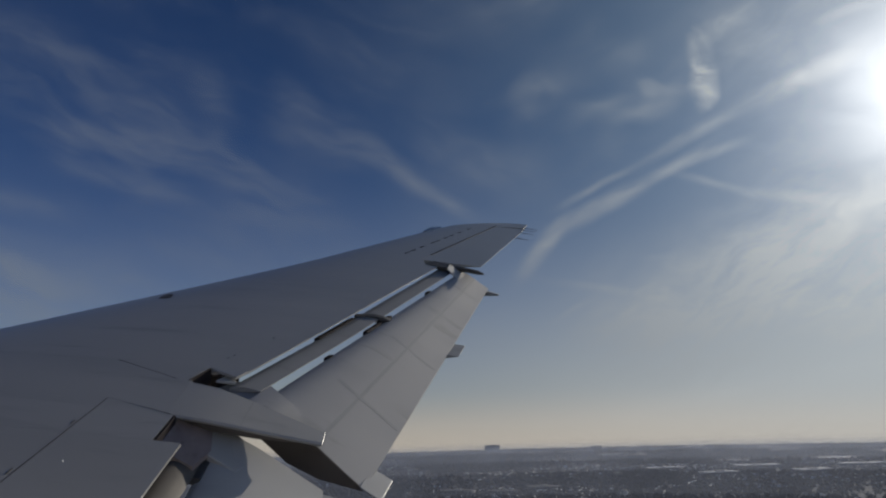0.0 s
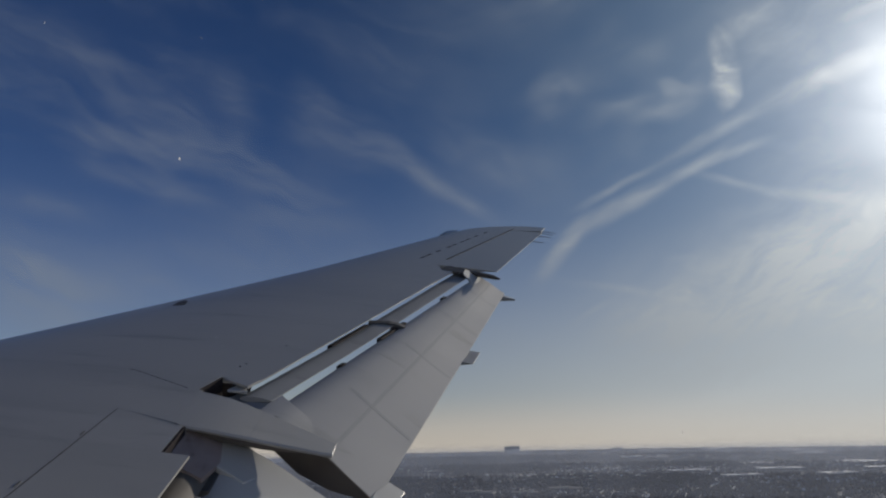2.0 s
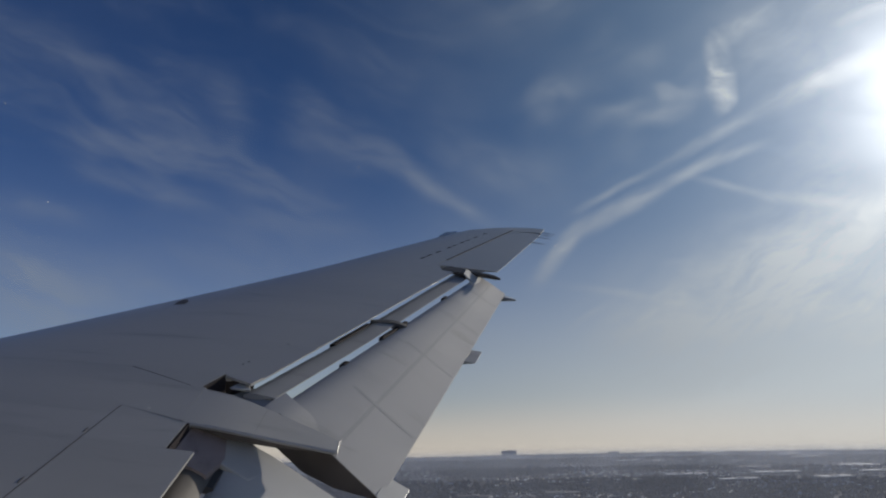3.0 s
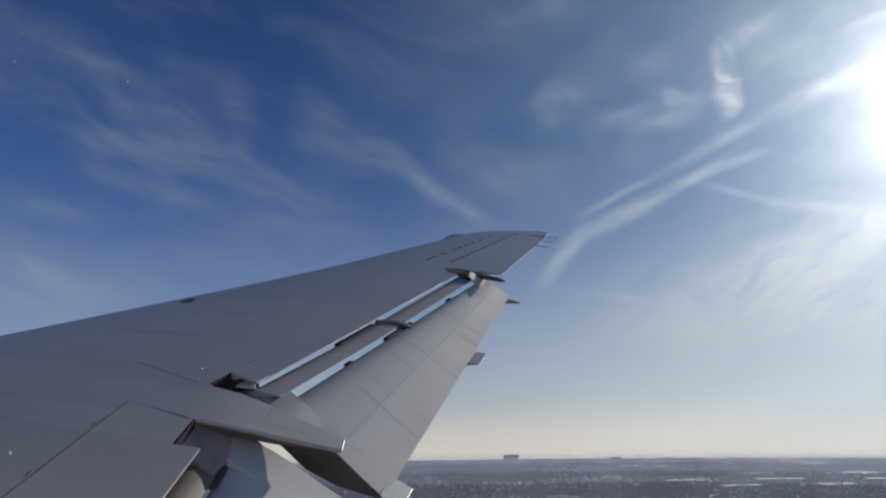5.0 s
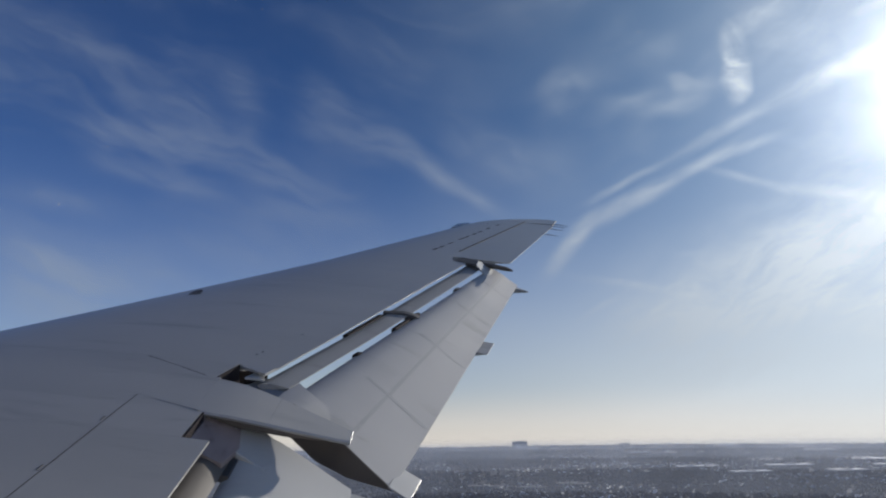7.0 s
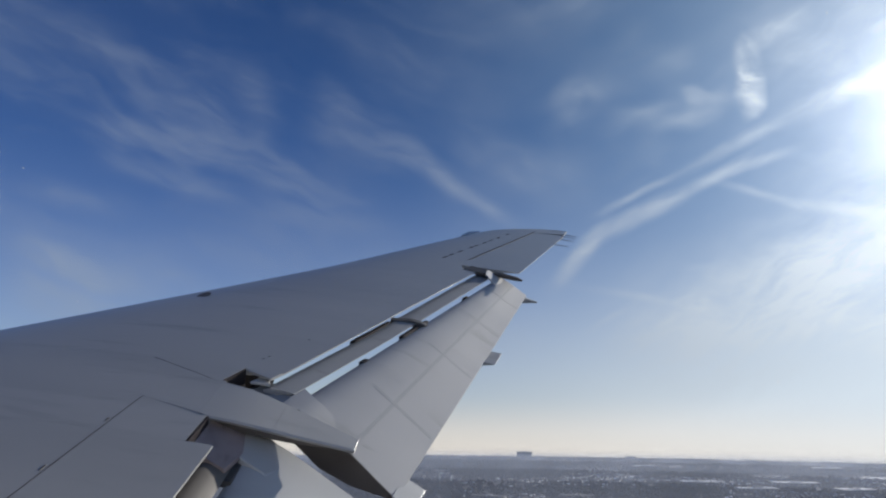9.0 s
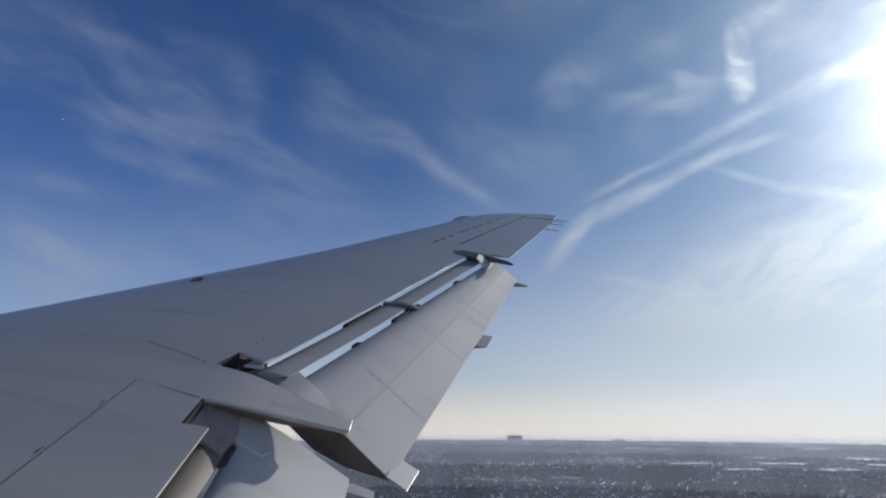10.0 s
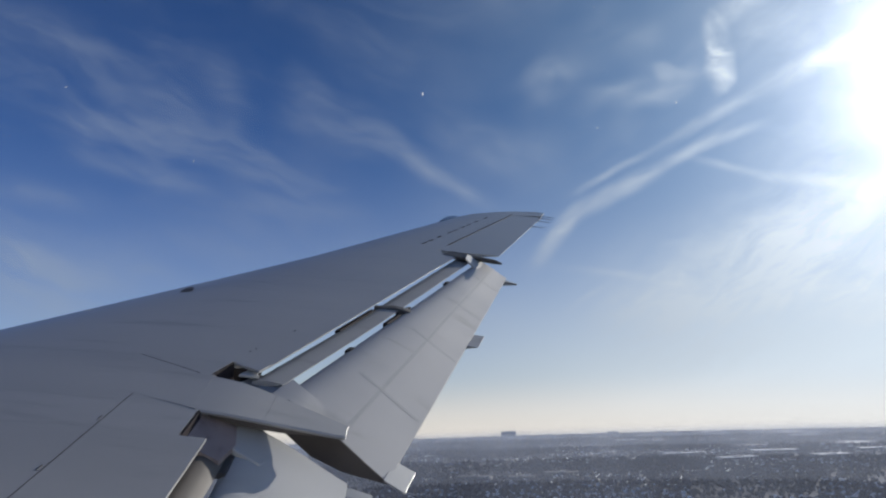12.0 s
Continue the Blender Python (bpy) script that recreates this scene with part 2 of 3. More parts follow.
DARK_BROWN = surface("dark_brown_primer", (0.14, 0.125, 0.115), 0.65, 0.0, 0.35, 26, 4, FLOW, 0.1, 0.0, (0.05, 0.04, 0.035), 0.6, 0.15)
JOINT = surface("faded_joint_sealant", (0.30, 0.295, 0.29), 0.6, 0.0, 0.3, 60, 8)
SMUDGE = surface("worn_flap_smudge", (0.37, 0.368, 0.365), 0.5, 0.0, 0.15, 30, 3.0, FLOW, 0.02, 0.0, (0.44, 0.43, 0.42), 0.6)
LENS = surface("smoked_lamp_lens", (0.10, 0.11, 0.12), 0.15, 0.0, 0.1, 30, 5, (1, 1, 1), 0.0, 0.6)
WHITE_SKIN = surface("white_fuselage_paint", (0.78, 0.78, 0.77), 0.35, 0.0, 0.05, 20, 1.0, (0.3, 1, 1), 0.0, 0.2, dirt_amount=0.1)
CABIN_LINING = surface("grey_cabin_lining", (0.30, 0.30, 0.30), 0.7, 0.0, 0.1, 40, 3)


# ---------------------------------------------------------------- mesh helpers
def link_mesh(name, bm, mat, smooth=False):
    bmesh.ops.recalc_face_normals(bm, faces=bm.faces[:])
    me = bpy.data.meshes.new(name)
    bm.to_mesh(me)
    bm.free()
    me.materials.append(mat)
    if smooth:
        me.polygons.foreach_set("use_smooth", [True] * len(me.polygons))
        me.set_sharp_from_angle(angle=radians(32))
    return new(name, me)


def part(name, bm, mat, parent, label="", smooth=False):
    ob = link_mesh(name, bm, mat, smooth)
    ob.parent = parent
    if label:
        ob["label"] = label
    return ob


def loft(rings, caps=True):
    """A solid through closed rings of equally many points."""
    bm = bmesh.new()
    made = [[bm.verts.new(p) for p in ring] for ring in rings]
    for a, b in zip(made, made[1:]):
        for i in range(len(a)):
            j = (i + 1) % len(a)
            bm.faces.new((a[i], a[j], b[j], b[i]))
    if caps:
        bm.faces.new(made[0][::-1])
        bm.faces.new(made[-1])
    return bm


def slab(top, depth):
    """A plate: an outline seen from above, given a thickness downwards."""
    return loft([[Vector(p) for p in top], [Vector(p) - Vector((0, 0, depth)) for p in top]])


def bevelled(bm, width, segments=2):
    bmesh.ops.bevel(bm, geom=bm.edges[:], offset=width, segments=segments, affect="EDGES", clamp_overlap=True)
    return bm


def box(x0, x1, y0, y1, z0, z1, bevel=0.0):
    bm = slab([(x0, y0, z1), (x1, y0, z1), (x1, y1, z1), (x0, y1, z1)], z1 - z0)
    return bevelled(bm, bevel, 1) if bevel else bm


def rod(a, b, r0, r1, sides=8):
    a, b = Vector(a), Vector(b)
    way = (b - a).normalized()
    side = way.cross(Vector((0.3, 0.2, 1))).normalized()
    up = side.cross(way)
    rings = []
    for p, r in ((a, r0), (b, r1)):
        rings.append([p + (side * math.cos(t) + up * math.sin(t)) * r for t in (2 * math.pi * i / sides for i in range(sides))])
    return loft(rings)


def lerp(a, b, t):
    return a + (b - a) * t


def spread(xs, ys, x):
    """A value read off a broken line."""
    return float(np.interp(x, xs, ys))


# ---------------------------------------------------------------- the wing
wing = new("airliner_wing")
wing.matrix_world = AIRCRAFT
tagged(wing, "grey painted airliner wing with lowered slotted flaps, banked", "wing")

TIP_X = (13.55, 13.97, 14.42, 14.78, 15.05, 15.17)
TIP_Y = (-0.24, -0.45, -0.72, -1.16, -1.68, -2.06)


def leading(x):
    return spread(TIP_X, TIP_Y, x) if x > 13.55 else 6.45 - 0.4937 * x + 0.40 * (max(0.0, 9.8 - x) / 4.2) ** 1.2


def slot_line(x):
    return 2.879 - 0.3379 * x


def hinge_line(x):
    return -0.40 - 0.36 * (x - 10.71)


def aileron_edge(x):
    return -0.96 - 0.294 * (x - 9.73)


def section(x, te, lip, reach):
    """One closed rib of the wing: upper skin, lip over the flap cove, rear spar, lower skin, nose."""
    le = leading(x)
    c = le - te
    t = max(0.035, 0.155 * (6.39 - 0.4937 * min(x, 13.6) - slot_line(min(x, 13.6))))
    if x > 13.55:
        t *= spread((13.55, 14.6, 15.17), (1.0, 0.7, 0.25), x)
    edge = min(slot_line(x) if x > 4.93 else 1.213, le - 0.4)
    nominal = le - edge
    r, drop = min(0.42 * nominal, 0.9 * c), 0.42 * t
    pts = []
    for k in (0.0, 0.03, 0.09, 0.18, 0.3, 0.45, 0.62, 0.8, 1.0):
        u = 1 - k
        pts.append((le - k * r, -drop * (1 - math.sqrt(max(0.0, 1 - u * u))) - 0.022 * nominal * u * u))
    for k in (0.2, 0.4, 0.6, 0.8, 1.0):
        pts.append((lerp(le - r, te, k), 0.0))
    arch = [4 * (le - y) / nominal * max(0.0, 1 - (le - y) / nominal) * 0.020 * nominal for y, z in pts]
    pts = [(y, z + b) for (y, z), b in zip(pts, arch)]
    pts.append((te, pts[-1][1] - lip))
    pts.append((te + reach, -lip - 0.02))
    back = te + reach
    deep = -max(lip + 0.03, 0.62 * t)
    pts.append((back + 0.01, deep))
    for k in (0.3, 0.6, 0.85):
        pts.append((lerp(back, le, k), lerp(deep, -drop * 1.35, k * k)))
    pts.append((le - 0.02 * c, -drop * 1.25))
    return [Vector((x, y, z)) for y, z in pts]


def skin_z(x, y, te):
    """Height of the wing's upper skin at a place of the plan."""
    ring = section(x, te, 0.02, 0.1)[:14]
    return float(np.interp(-y, [-p.y for p in ring], [p.z for p in ring]))


def skin_te(x):
    return 1.235 if x < 3.93 else 1.46 if x < 5.187 else slot_line(x) if x < 10.0 else hinge_line(x)


def panel(name, stations, te, lip, reach, mat=None):
    return part(name, loft([section(x, te(x), lip, reach) for x in stations]), mat or WING_GREY, wing, "", True)


def steps(a, b, k):
    return [lerp(a, b, i / k) for i in range(k + 1)]


panel("inboard_wing_panel", steps(-1.3, 3.93, 10), lambda x: 1.235, 0.016, 0.5)
panel("notched_wing_panel", [3.93, 4.30], lambda x: 1.40, 0.12, 0.02)
panel("fairing_wing_panel", [4.30, 4.90], lambda x: 1.46, 0.12, 0.02)
panel("bay_wing_panel", [4.90, 5.187], lambda x: lerp(1.497, 1.413, (x - 4.9) / 0.287), 0.12, 0.02)
panel("outboard_wing_panel", steps(5.187, 9.95, 10), slot_line, 0.011, 0.55)
panel("bracket_wing_panel", [9.95, 10.15], lambda x: -0.26, 0.08, 0.02)
panel("aileron_wing_panel", steps(10.15, 13.55, 6), hinge_line, 0.06, 0.03)
panel("wing_tip", steps(13.55, 14.60, 5) + [14.75, 14.9, 15.05, 15.17], lambda x: hinge_line(x) if x < 14.55 else aileron_edge(x) + 0.03, 0.02, 0.01)

# aileron
rings = []
for x in steps(10.17, 14.58, 6):
    a, b = hinge_line(x) - 0.004, aileron_edge(x)
    top = skin_z(x, hinge_line(x), hinge_line(x)) - 0.0005
    rings.append([Vector((x, a, top)), Vector((x, lerp(a, b, 0.5), lerp(top, -0.02, 0.5))), Vector((x, b, -0.02)), Vector((x, b, -0.03)), Vector((x, a, -0.08))])
aileron = part("aileron", loft(rings), WING_GREY, wing)
for x in (13.3, 14.05, 14.45, 14.75):
    y = aileron_edge(x)
    part("static_wick", rod((x, y + 0.04, -0.02), (x + 0.02, y - 0.26, -0.045), 0.008, 0.004, 6), SEALANT, aileron, "thin black static discharge wick")


# ---- outboard flap, vane and their gear
def flap_point(s, k):
    """On the flap's upper face: s along the span, k from the crest to the trailing edge."""
    xa, xb = lerp(4.93, 10.13, s), lerp(4.52, 10.14, s)
    ya, yb = slot_line(xa) - 0.215, lerp(0.17, -1.22, s)
    za, zb = -0.078, lerp(-0.55, -0.33, s)
    return Vector((lerp(xa, xb, k), lerp(ya, yb, k), lerp(za, zb, k) + 0.035 * math.sin(math.pi * k) * (1 - k) - 0.068 * max(0.0, 1 - k / 0.24) ** 2))


rings = []
for s in steps(0, 1, 14):
    crest, end = flap_point(s, 0), flap_point(s, 1)
    ring = [flap_point(s, k) for k in (1.0, 0.9, 0.8, 0.7, 0.6, 0.5, 0.4, 0.32, 0.25, 0.18, 0.12, 0.07, 0.03, 0.0)]
    for fwd, down in ((0.025, 0.022), (0.045, 0.048), (0.056, 0.075), (0.05, 0.10), (0.0, 0.14)):
        ring.append(crest + Vector((0, fwd, -down)))
    ring.append(lerp(crest + Vector((0, 0, -0.14)), end, 0.5) + Vector((0, 0, -0.03)))
    ring.append(end - Vector((0, 0, 0.012)))
    rings.append(ring)
flap = part("outboard_flap", loft(rings), FLAP_GREY, wing, "lowered grey slotted flap", True)

rings = []
for s in steps(0, 1, 12):
    x = lerp(5.02, 9.98, s)
    y, lift = slot_line(x), 0.025 * s + 0.030 * max(0.0, 1 - s / 0.3)
    prof = ((-0.185, -0.108), (-0.12, -0.094), (-0.06, -0.084), (-0.01, -0.083), (0.03, -0.090), (0.05, -0.106), (0.03, -0.125), (-0.06, -0.128), (-0.185, -0.115))
    rings.append([Vector((x, y + a, z + lift)) for a, z in prof])
part("flap_vane", loft(rings), VANE_GREY, wing, "narrow worn metal vane ahead of the flap", True)


def along_slot(x, a, z):
    return Vector((x, slot_line(x) - a, z))


def slot_block(name, x0, x1, a0, a1, z0, z1, mat):
    top = [along_slot(x0, a0, z1), along_slot(x1, a0, z1), along_slot(x1, a1, z1), along_slot(x0, a1, z1)]
    return part(name, bevelled(slab(top, z1 - z0), 0.006, 1), mat, wing)


# near-black blocks paint the shaded slot gap and the recesses at the hinges
slot_block("slot_filler", 6.36, 7.14, -0.06, -0.006, -0.12, -0.062, BAY_SHADE)
slot_block("flap_hinge", 6.86, 7.52, 0.187, 0.235, -0.26, -0.118, BAY_SHADE)
slot_block("flap_hinge", 6.02, 6.12, 0.187, 0.240, -0.26, -0.132, BAY_SHADE)
slot_block("flap_hinge", 8.74, 8.86, 0.187, 0.240, -0.26, -0.126, BAY_SHADE)
arm = [(7.22, -0.05, -0.05), (7.26, 0.04, -0.06), (7.30, 0.13, -0.062), (7.34, 0.22, -0.092), (7.38, 0.32, -0.150)]
rings = []
for x, a, z in arm:
    p = along_slot(x, a, z)
    rings.append([p + Vector((-0.05, 0, 0)), p + Vector((0.05, 0, 0)), p + Vector((0.05, 0, -0.07)), p + Vector((-0.05, 0, -0.07))])
part("flap_track_arm", bevelled(loft(rings), 0.008, 1), BRACKET_GREY, wing, "curved dark flap track arm")


def canoe(name, spine, mat, tip_mat=None):
    """A drooping fairing: (x, y, z of the top, half width, depth) along its length, with a flat top and rounded sides."""
    rings = []
    for x, y, z, w, d in spine:
        prof = ((-w, -0.12 * d), (-0.93 * w, 0), (-0.4 * w, 0.02 * d), (0.4 * w, 0.02 * d), (0.93 * w, 0), (w, -0.12 * d), (0.9 * w, -0.6 * d), (0.45 * w, -d), (-0.45 * w, -d), (-0.9 * w, -0.6 * d))
        rings.append([Vector((x + a, y, z + b)) for a, b in prof])
    ob = part(name, loft(rings), mat, wing, "", True)
    if tip_mat:
        x, y, z, w, d = spine[-1]
        part("tip_edge", box(x - 0.9 * w, x + 0.9 * w, y - 0.006, y + 0.002, z - 0.35 * d, z + 0.002), tip_mat, ob, "bare bright metal edge")
    return ob


# fairing between the two flaps: a drooping plate with a deep dark side
rings = []
for y, xa, xb, z in ((1.459, 4.297, 4.885, 0.0175), (1.38, 4.295, 4.87, 0.012), (1.25, 4.295, 4.84, 0.0), (1.12, 4.30, 4.80, -0.022), (1.0, 4.32, 4.765, -0.05), (0.85, 4.35, 4.725, -0.09), (0.68, 4.39, 4.68, -0.135), (0.54, 4.425, 4.645, -0.175), (0.47, 4.455, 4.625, -0.197)):
    rings.append([Vector((xa, y, z - 0.012)), Vector((xa + 0.012, y, z)), Vector((lerp(xa, xb, 0.5), y, z + 0.0005)), Vector((xb - 0.012, y, z)), Vector((xb, y, z - 0.012)), Vector((xb - 0.02, y, z - 0.035)), Vector((xa + 0.02, y, z - 0.035))])
fairing = part("flap_gap_fairing", loft(rings), WING_GREY, wing, "grey drooping fairing plate between the flaps", True)
rings = []
for y, xa, xb, z, d in ((1.40, 4.36, 4.80, -0.03, 0.10), (1.15, 4.36, 4.76, -0.045, 0.085), (0.90, 4.38, 4.69, -0.10, 0.07), (0.70, 4.42, 4.64, -0.15, 0.05), (0.53, 4.49, 4.59, -0.212, 0.012)):
    rings.append([Vector((xa, y, z)), Vector((xb, y, z)), Vector((xb - 0.03, y, z - d)), Vector((xa + 0.03, y, z - d))])
part("fairing_keel", loft(rings), DARK_BROWN, fairing, "dark brown underside of the fairing")
part("tip_edge", rod((4.625, 0.466, -0.197), (4.455, 0.466, -0.203), 0.0022, 0.0022, 6), BARE_EDGE, fairing, "bare bright metal edge")
part("joint_strip", box(4.345, 4.74, 0.985, 0.990, -0.070, -0.0525), JOINT, fairing)

# the slot's inboard end: a corner of skin, a pale tongue below it, the vane's broad root and the cover over the second slot
part("slot_corner_panel", slab([(5.042, 1.180, 0.012), (5.186, 1.128, 0.012), (5.186, 1.412, 0.014)], 0.02), WING_GREY, wing)
part("bracket_tongue", bevelled(slab([(5.057, 1.337, -0.03), (5.168, 1.291, -0.03), (5.149, 1.218, -0.03), (5.036, 1.181, -0.03)], 0.02), 0.004, 1), FLAP_PALE, wing, "pale worn metal tongue at the slot's end")
part("vane_root", bevelled(slab([(5.04, 1.37, -0.105), (5.19, 1.22, -0.075), (5.17, 0.975, -0.09), (4.80, 0.99, -0.125), (4.72, 1.32, -0.13)], 0.03), 0.006, 1), VANE_GREY, wing)
rings = []
for front, k, lift in ((True, 0.0, 0.0), (False, 0.10, 0.034), (False, 0.22, 0.008), (False, 0.40, -0.006)):
    a, b = (Vector((4.74, 1.09, -0.095)), Vector((5.165, 0.957, -0.084))) if front else (flap_point(0.0, k) + Vector((-0.08, 0, lift)), flap_point(0.032, k) + Vector((0, 0, lift)))
    rings.append([a, b, b - Vector((0, 0, 0.018)), a - Vector((0, 0, 0.018))])
part("slot_cover", loft(rings), FLAP_GREY, wing, "", True)

# bays in which the flap gear sits; the near-black floors and walls paint their shade
part("bay_floor", box(4.86, 5.52, 1.27, 1.66, -0.20, -0.16), BAY_SHADE, wing, "open bay coloured near black for its shade")
part("bay_floor", box(5.52, 5.80, 1.31, 1.44, -0.20, -0.16), BAY_SHADE, wing)
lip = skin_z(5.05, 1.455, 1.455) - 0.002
part("bay_wall", slab([(4.91, 1.492, lip), (5.182, 1.411, lip), (5.178, 1.403, lip), (4.91, 1.482, lip)], 0.16), BAY_SHADE, wing)
part("bay_wall", box(4.885, 4.905, 1.36, 1.52, -0.20, -0.012), BAY_SHADE, wing)
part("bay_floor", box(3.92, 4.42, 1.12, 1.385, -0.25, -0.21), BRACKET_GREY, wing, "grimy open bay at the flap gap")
part("bay_wall", box(3.935, 4.295, 1.382, 1.397, -0.15, skin_z(4.1, 1.40, 1.40) - 0.002), BAY_SHADE, wing)
part("bay_slope", slab([(3.945, 1.385, -0.045), (4.40, 1.385, -0.04), (4.42, 1.18, -0.13), (4.20, 1.13, -0.165), (3.95, 1.17, -0.15)], 0.03), STAINED, wing, "stained metal floor of the open bay")

# outer bracket fairing, and the fairings behind the flap
part("bracket_plate", bevelled(slab([(9.885, -0.26, 0.016), (10.19, -0.40, 0.018), (10.02, -0.66, 0.010), (9.80, -0.59, 0.004)], 0.045), 0.006, 1), BRACKET_GREY, wing, "dark bracket plate at the flap's outer end")
part("bracket_cover", bevelled(slab([(9.76, -0.58, 0.008), (9.99, -0.62, 0.022), (10.10, -0.78, -0.06), (10.03, -1.01, -0.24), (9.60, -0.86, -0.245)], 0.03), 0.006, 1), FLAP_PALE, wing, "pale flap bracket cover")
canoe("bracket_tail", [(10.08, -0.62, -0.02, 0.05, 0.05), (10.04, -0.85, -0.03, 0.06, 0.06), (9.94, -1.03, -0.04, 0.05, 0.05), (9.83, -1.10, -0.05, 0.02, 0.02)], BRACKET_GREY, BARE_EDGE)
part("flap_fairing_tail", bevelled(loft([[Vector((7.30, -0.30, -0.42)), Vector((7.68, -0.36, -0.415)), Vector((7.66, -0.36, -0.50)), Vector((7.32, -0.30, -0.53))],
    [Vector((7.25, -0.63, -0.452)), Vector((7.70, -0.73, -0.462)), Vector((7.68, -0.73, -0.468)), Vector((7.27, -0.63, -0.459))]]), 0.004, 1), FAIRING_GREY, wing)
canoe("flap_fairing_spike", [(10.06, -0.80, -0.34, 0.06, 0.10), (10.07, -1.15, -0.345, 0.06, 0.08), (10.15, -1.38, -0.41, 0.02, 0.02)], FAIRING_GREY)
tail = part("flap_fairing_tail", bevelled(slab([(4.50, 0.20, -0.522), (4.82, 0.14, -0.535), (4.79, -0.02, -0.610), (4.46, 0.05, -0.592)], 0.014), 0.003, 1), FAIRING_GREY, wing)
part("tip_edge", rod((4.79, -0.022, -0.613), (4.46, 0.048, -0.595), 0.0022, 0.0022, 6), BARE_EDGE, tail, "bare bright metal edge")
# the outboard flap's dark brown end rib
rib = [flap_point(0, k) + Vector((-0.012, 0, -0.004)) for k in (0.02, 0.3, 0.6, 0.99)]
low_rib = [p + Vector((0, 0, -d)) for p, d in zip(rib, (0.24, 0.32, 0.22, 0.012))]
bm = loft([[*rib, *low_rib[::-1]], [p + Vector((0.01, 0, 0)) for p in (*rib, *low_rib[::-1])]])
part("end_rib", bm, DARK_BROWN, flap, "dark brown end rib of the flap")

# ---- inboard flap and vane
def inner_point(x, k):
    ya, yb = 1.11, 0.43
    low = 0.10 * min(1.0, 4.4 - x)
    return Vector((x + lerp(0.08, -0.07, k) * (x > 4.2), lerp(ya, yb, k), lerp(-0.155, -0.47, k) - low + 0.03 * math.sin(math.pi * k) * (1 - k) - 0.03 * max(0.0, 1 - k / 0.25) ** 2))


rings = []
for x in (0.25, 1.2, 2.2, 3.2, 4.0, 4.40):
    crest, end = inner_point(x, 0), inner_point(x, 1)
    ring = [inner_point(x, k) for k in (1.0, 0.75, 0.5, 0.3, 0.15, 0.05, 0.0)]
    for fwd, down in ((0.03, 0.008), (0.06, 0.035), (0.07, 0.075), (0.05, 0.12), (0.0, 0.16)):
        ring.append(crest + Vector((0, fwd, -down)))
    ring.append(end - Vector((0, 0, 0.012)))
    rings.append(ring)
part("inboard_flap", loft(rings), FLAP_PALE, wing, "lowered pale inboard flap", True)
canoe("flap_fairing_tail", [(4.27, 0.50, -0.49, 0.05, 0.06), (4.27, 0.40, -0.50, 0.06, 0.06), (4.27, 0.26, -0.54, 0.055, 0.03)], FAIRING_GREY)
rings = []
for x in (0.25, 1.5, 3.0, 4.07):
    prof = ((1.155, -0.195), (1.20, -0.155), (1.25, -0.125), (1.30, -0.115), (1.34, -0.125), (1.36, -0.15), (1.34, -0.18), (1.26, -0.20))
    rings.append([Vector((x, y, z)) for y, z in prof])
part("inboard_vane", loft(rings), VANE_METAL, wing, "brown-stained metal vane ahead of the inboard flap", True)
part("flap_end_plate", bevelled(slab([(4.281, 1.224, -0.126), (4.45, 1.215, -0.13), (4.56, 1.13, -0.161), (4.44, 0.90, -0.25), (4.20, 0.90, -0.256), (4.089, 0.958, -0.236), (4.144, 1.14, -0.166)], 0.07), 0.006, 1), FLAP_PALE, wing, "pale plate over the inboard flap's end")

part("flap_hinge", box(3.48, 3.60, 1.06, 1.16, -0.36, -0.255, 0.01), BRACKET_GREY, wing)

# ---- small things on the skin
def skin_line(a, b, width, name="panel_joint", mat=None, proud=0.0006):
    a, b = (Vector((*p, proud + skin_z(*p, skin_te(p[0])))) for p in (a, b))
    side = (b - a).cross(Vector((0, 0, 1))).normalized() * width / 2
    return part(name, slab([a - side, b - side, b + side, a + side], 0.004), mat or SEALANT, wing)


skin_line((4.45, 1.87), (3.11, 1.93), 0.009, mat=SEAM)
skin_line((3.11, 1.93), (0.4, 2.02), 0.010, mat=SEAM)
skin_line((4.45, 1.87), (4.31, 1.42), 0.005, mat=JOINT)
for i in range(9):
    t = i / 9
    skin_line((lerp(5.15, 4.90, t), lerp(2.08, 1.56, t)), (lerp(5.15, 4.90, t + 0.08), lerp(2.08, 1.56, t + 0.08)), 0.010, "fastener_row")
for i in range(6):
    x0, x1 = lerp(10.6, 14.55, i / 6), lerp(10.6, 14.55, (i + 1) / 6)
    skin_line((x0, hinge_line(x0)), (x1, hinge_line(x1)), 0.030, "hinge_seal", proud=0.003)
for x in (10.61, 10.86, 11.23, 11.72, 11.98, 12.36, 12.68, 13.12, 13.70):
    y = -0.007 - 0.3735 * (x - 10.61)
    skin_line((x - 0.09, y + 0.034), (x + 0.09, y - 0.034), 0.038, "vent_slot", proud=0.002)
# small dark marks laid on the skin
for x, y in ((5.43, 1.34), (5.50, 1.31), (6.03, 1.10)):
    skin_line((x - 0.012, y), (x + 0.012, y), 0.016, "drain_hole", proud=0.001)
SLOPE = math.degrees(math.atan((skin_z(7.13, 2.36, skin_te(7.13)) - skin_z(7.13, 2.44, skin_te(7.13))) / 0.08))


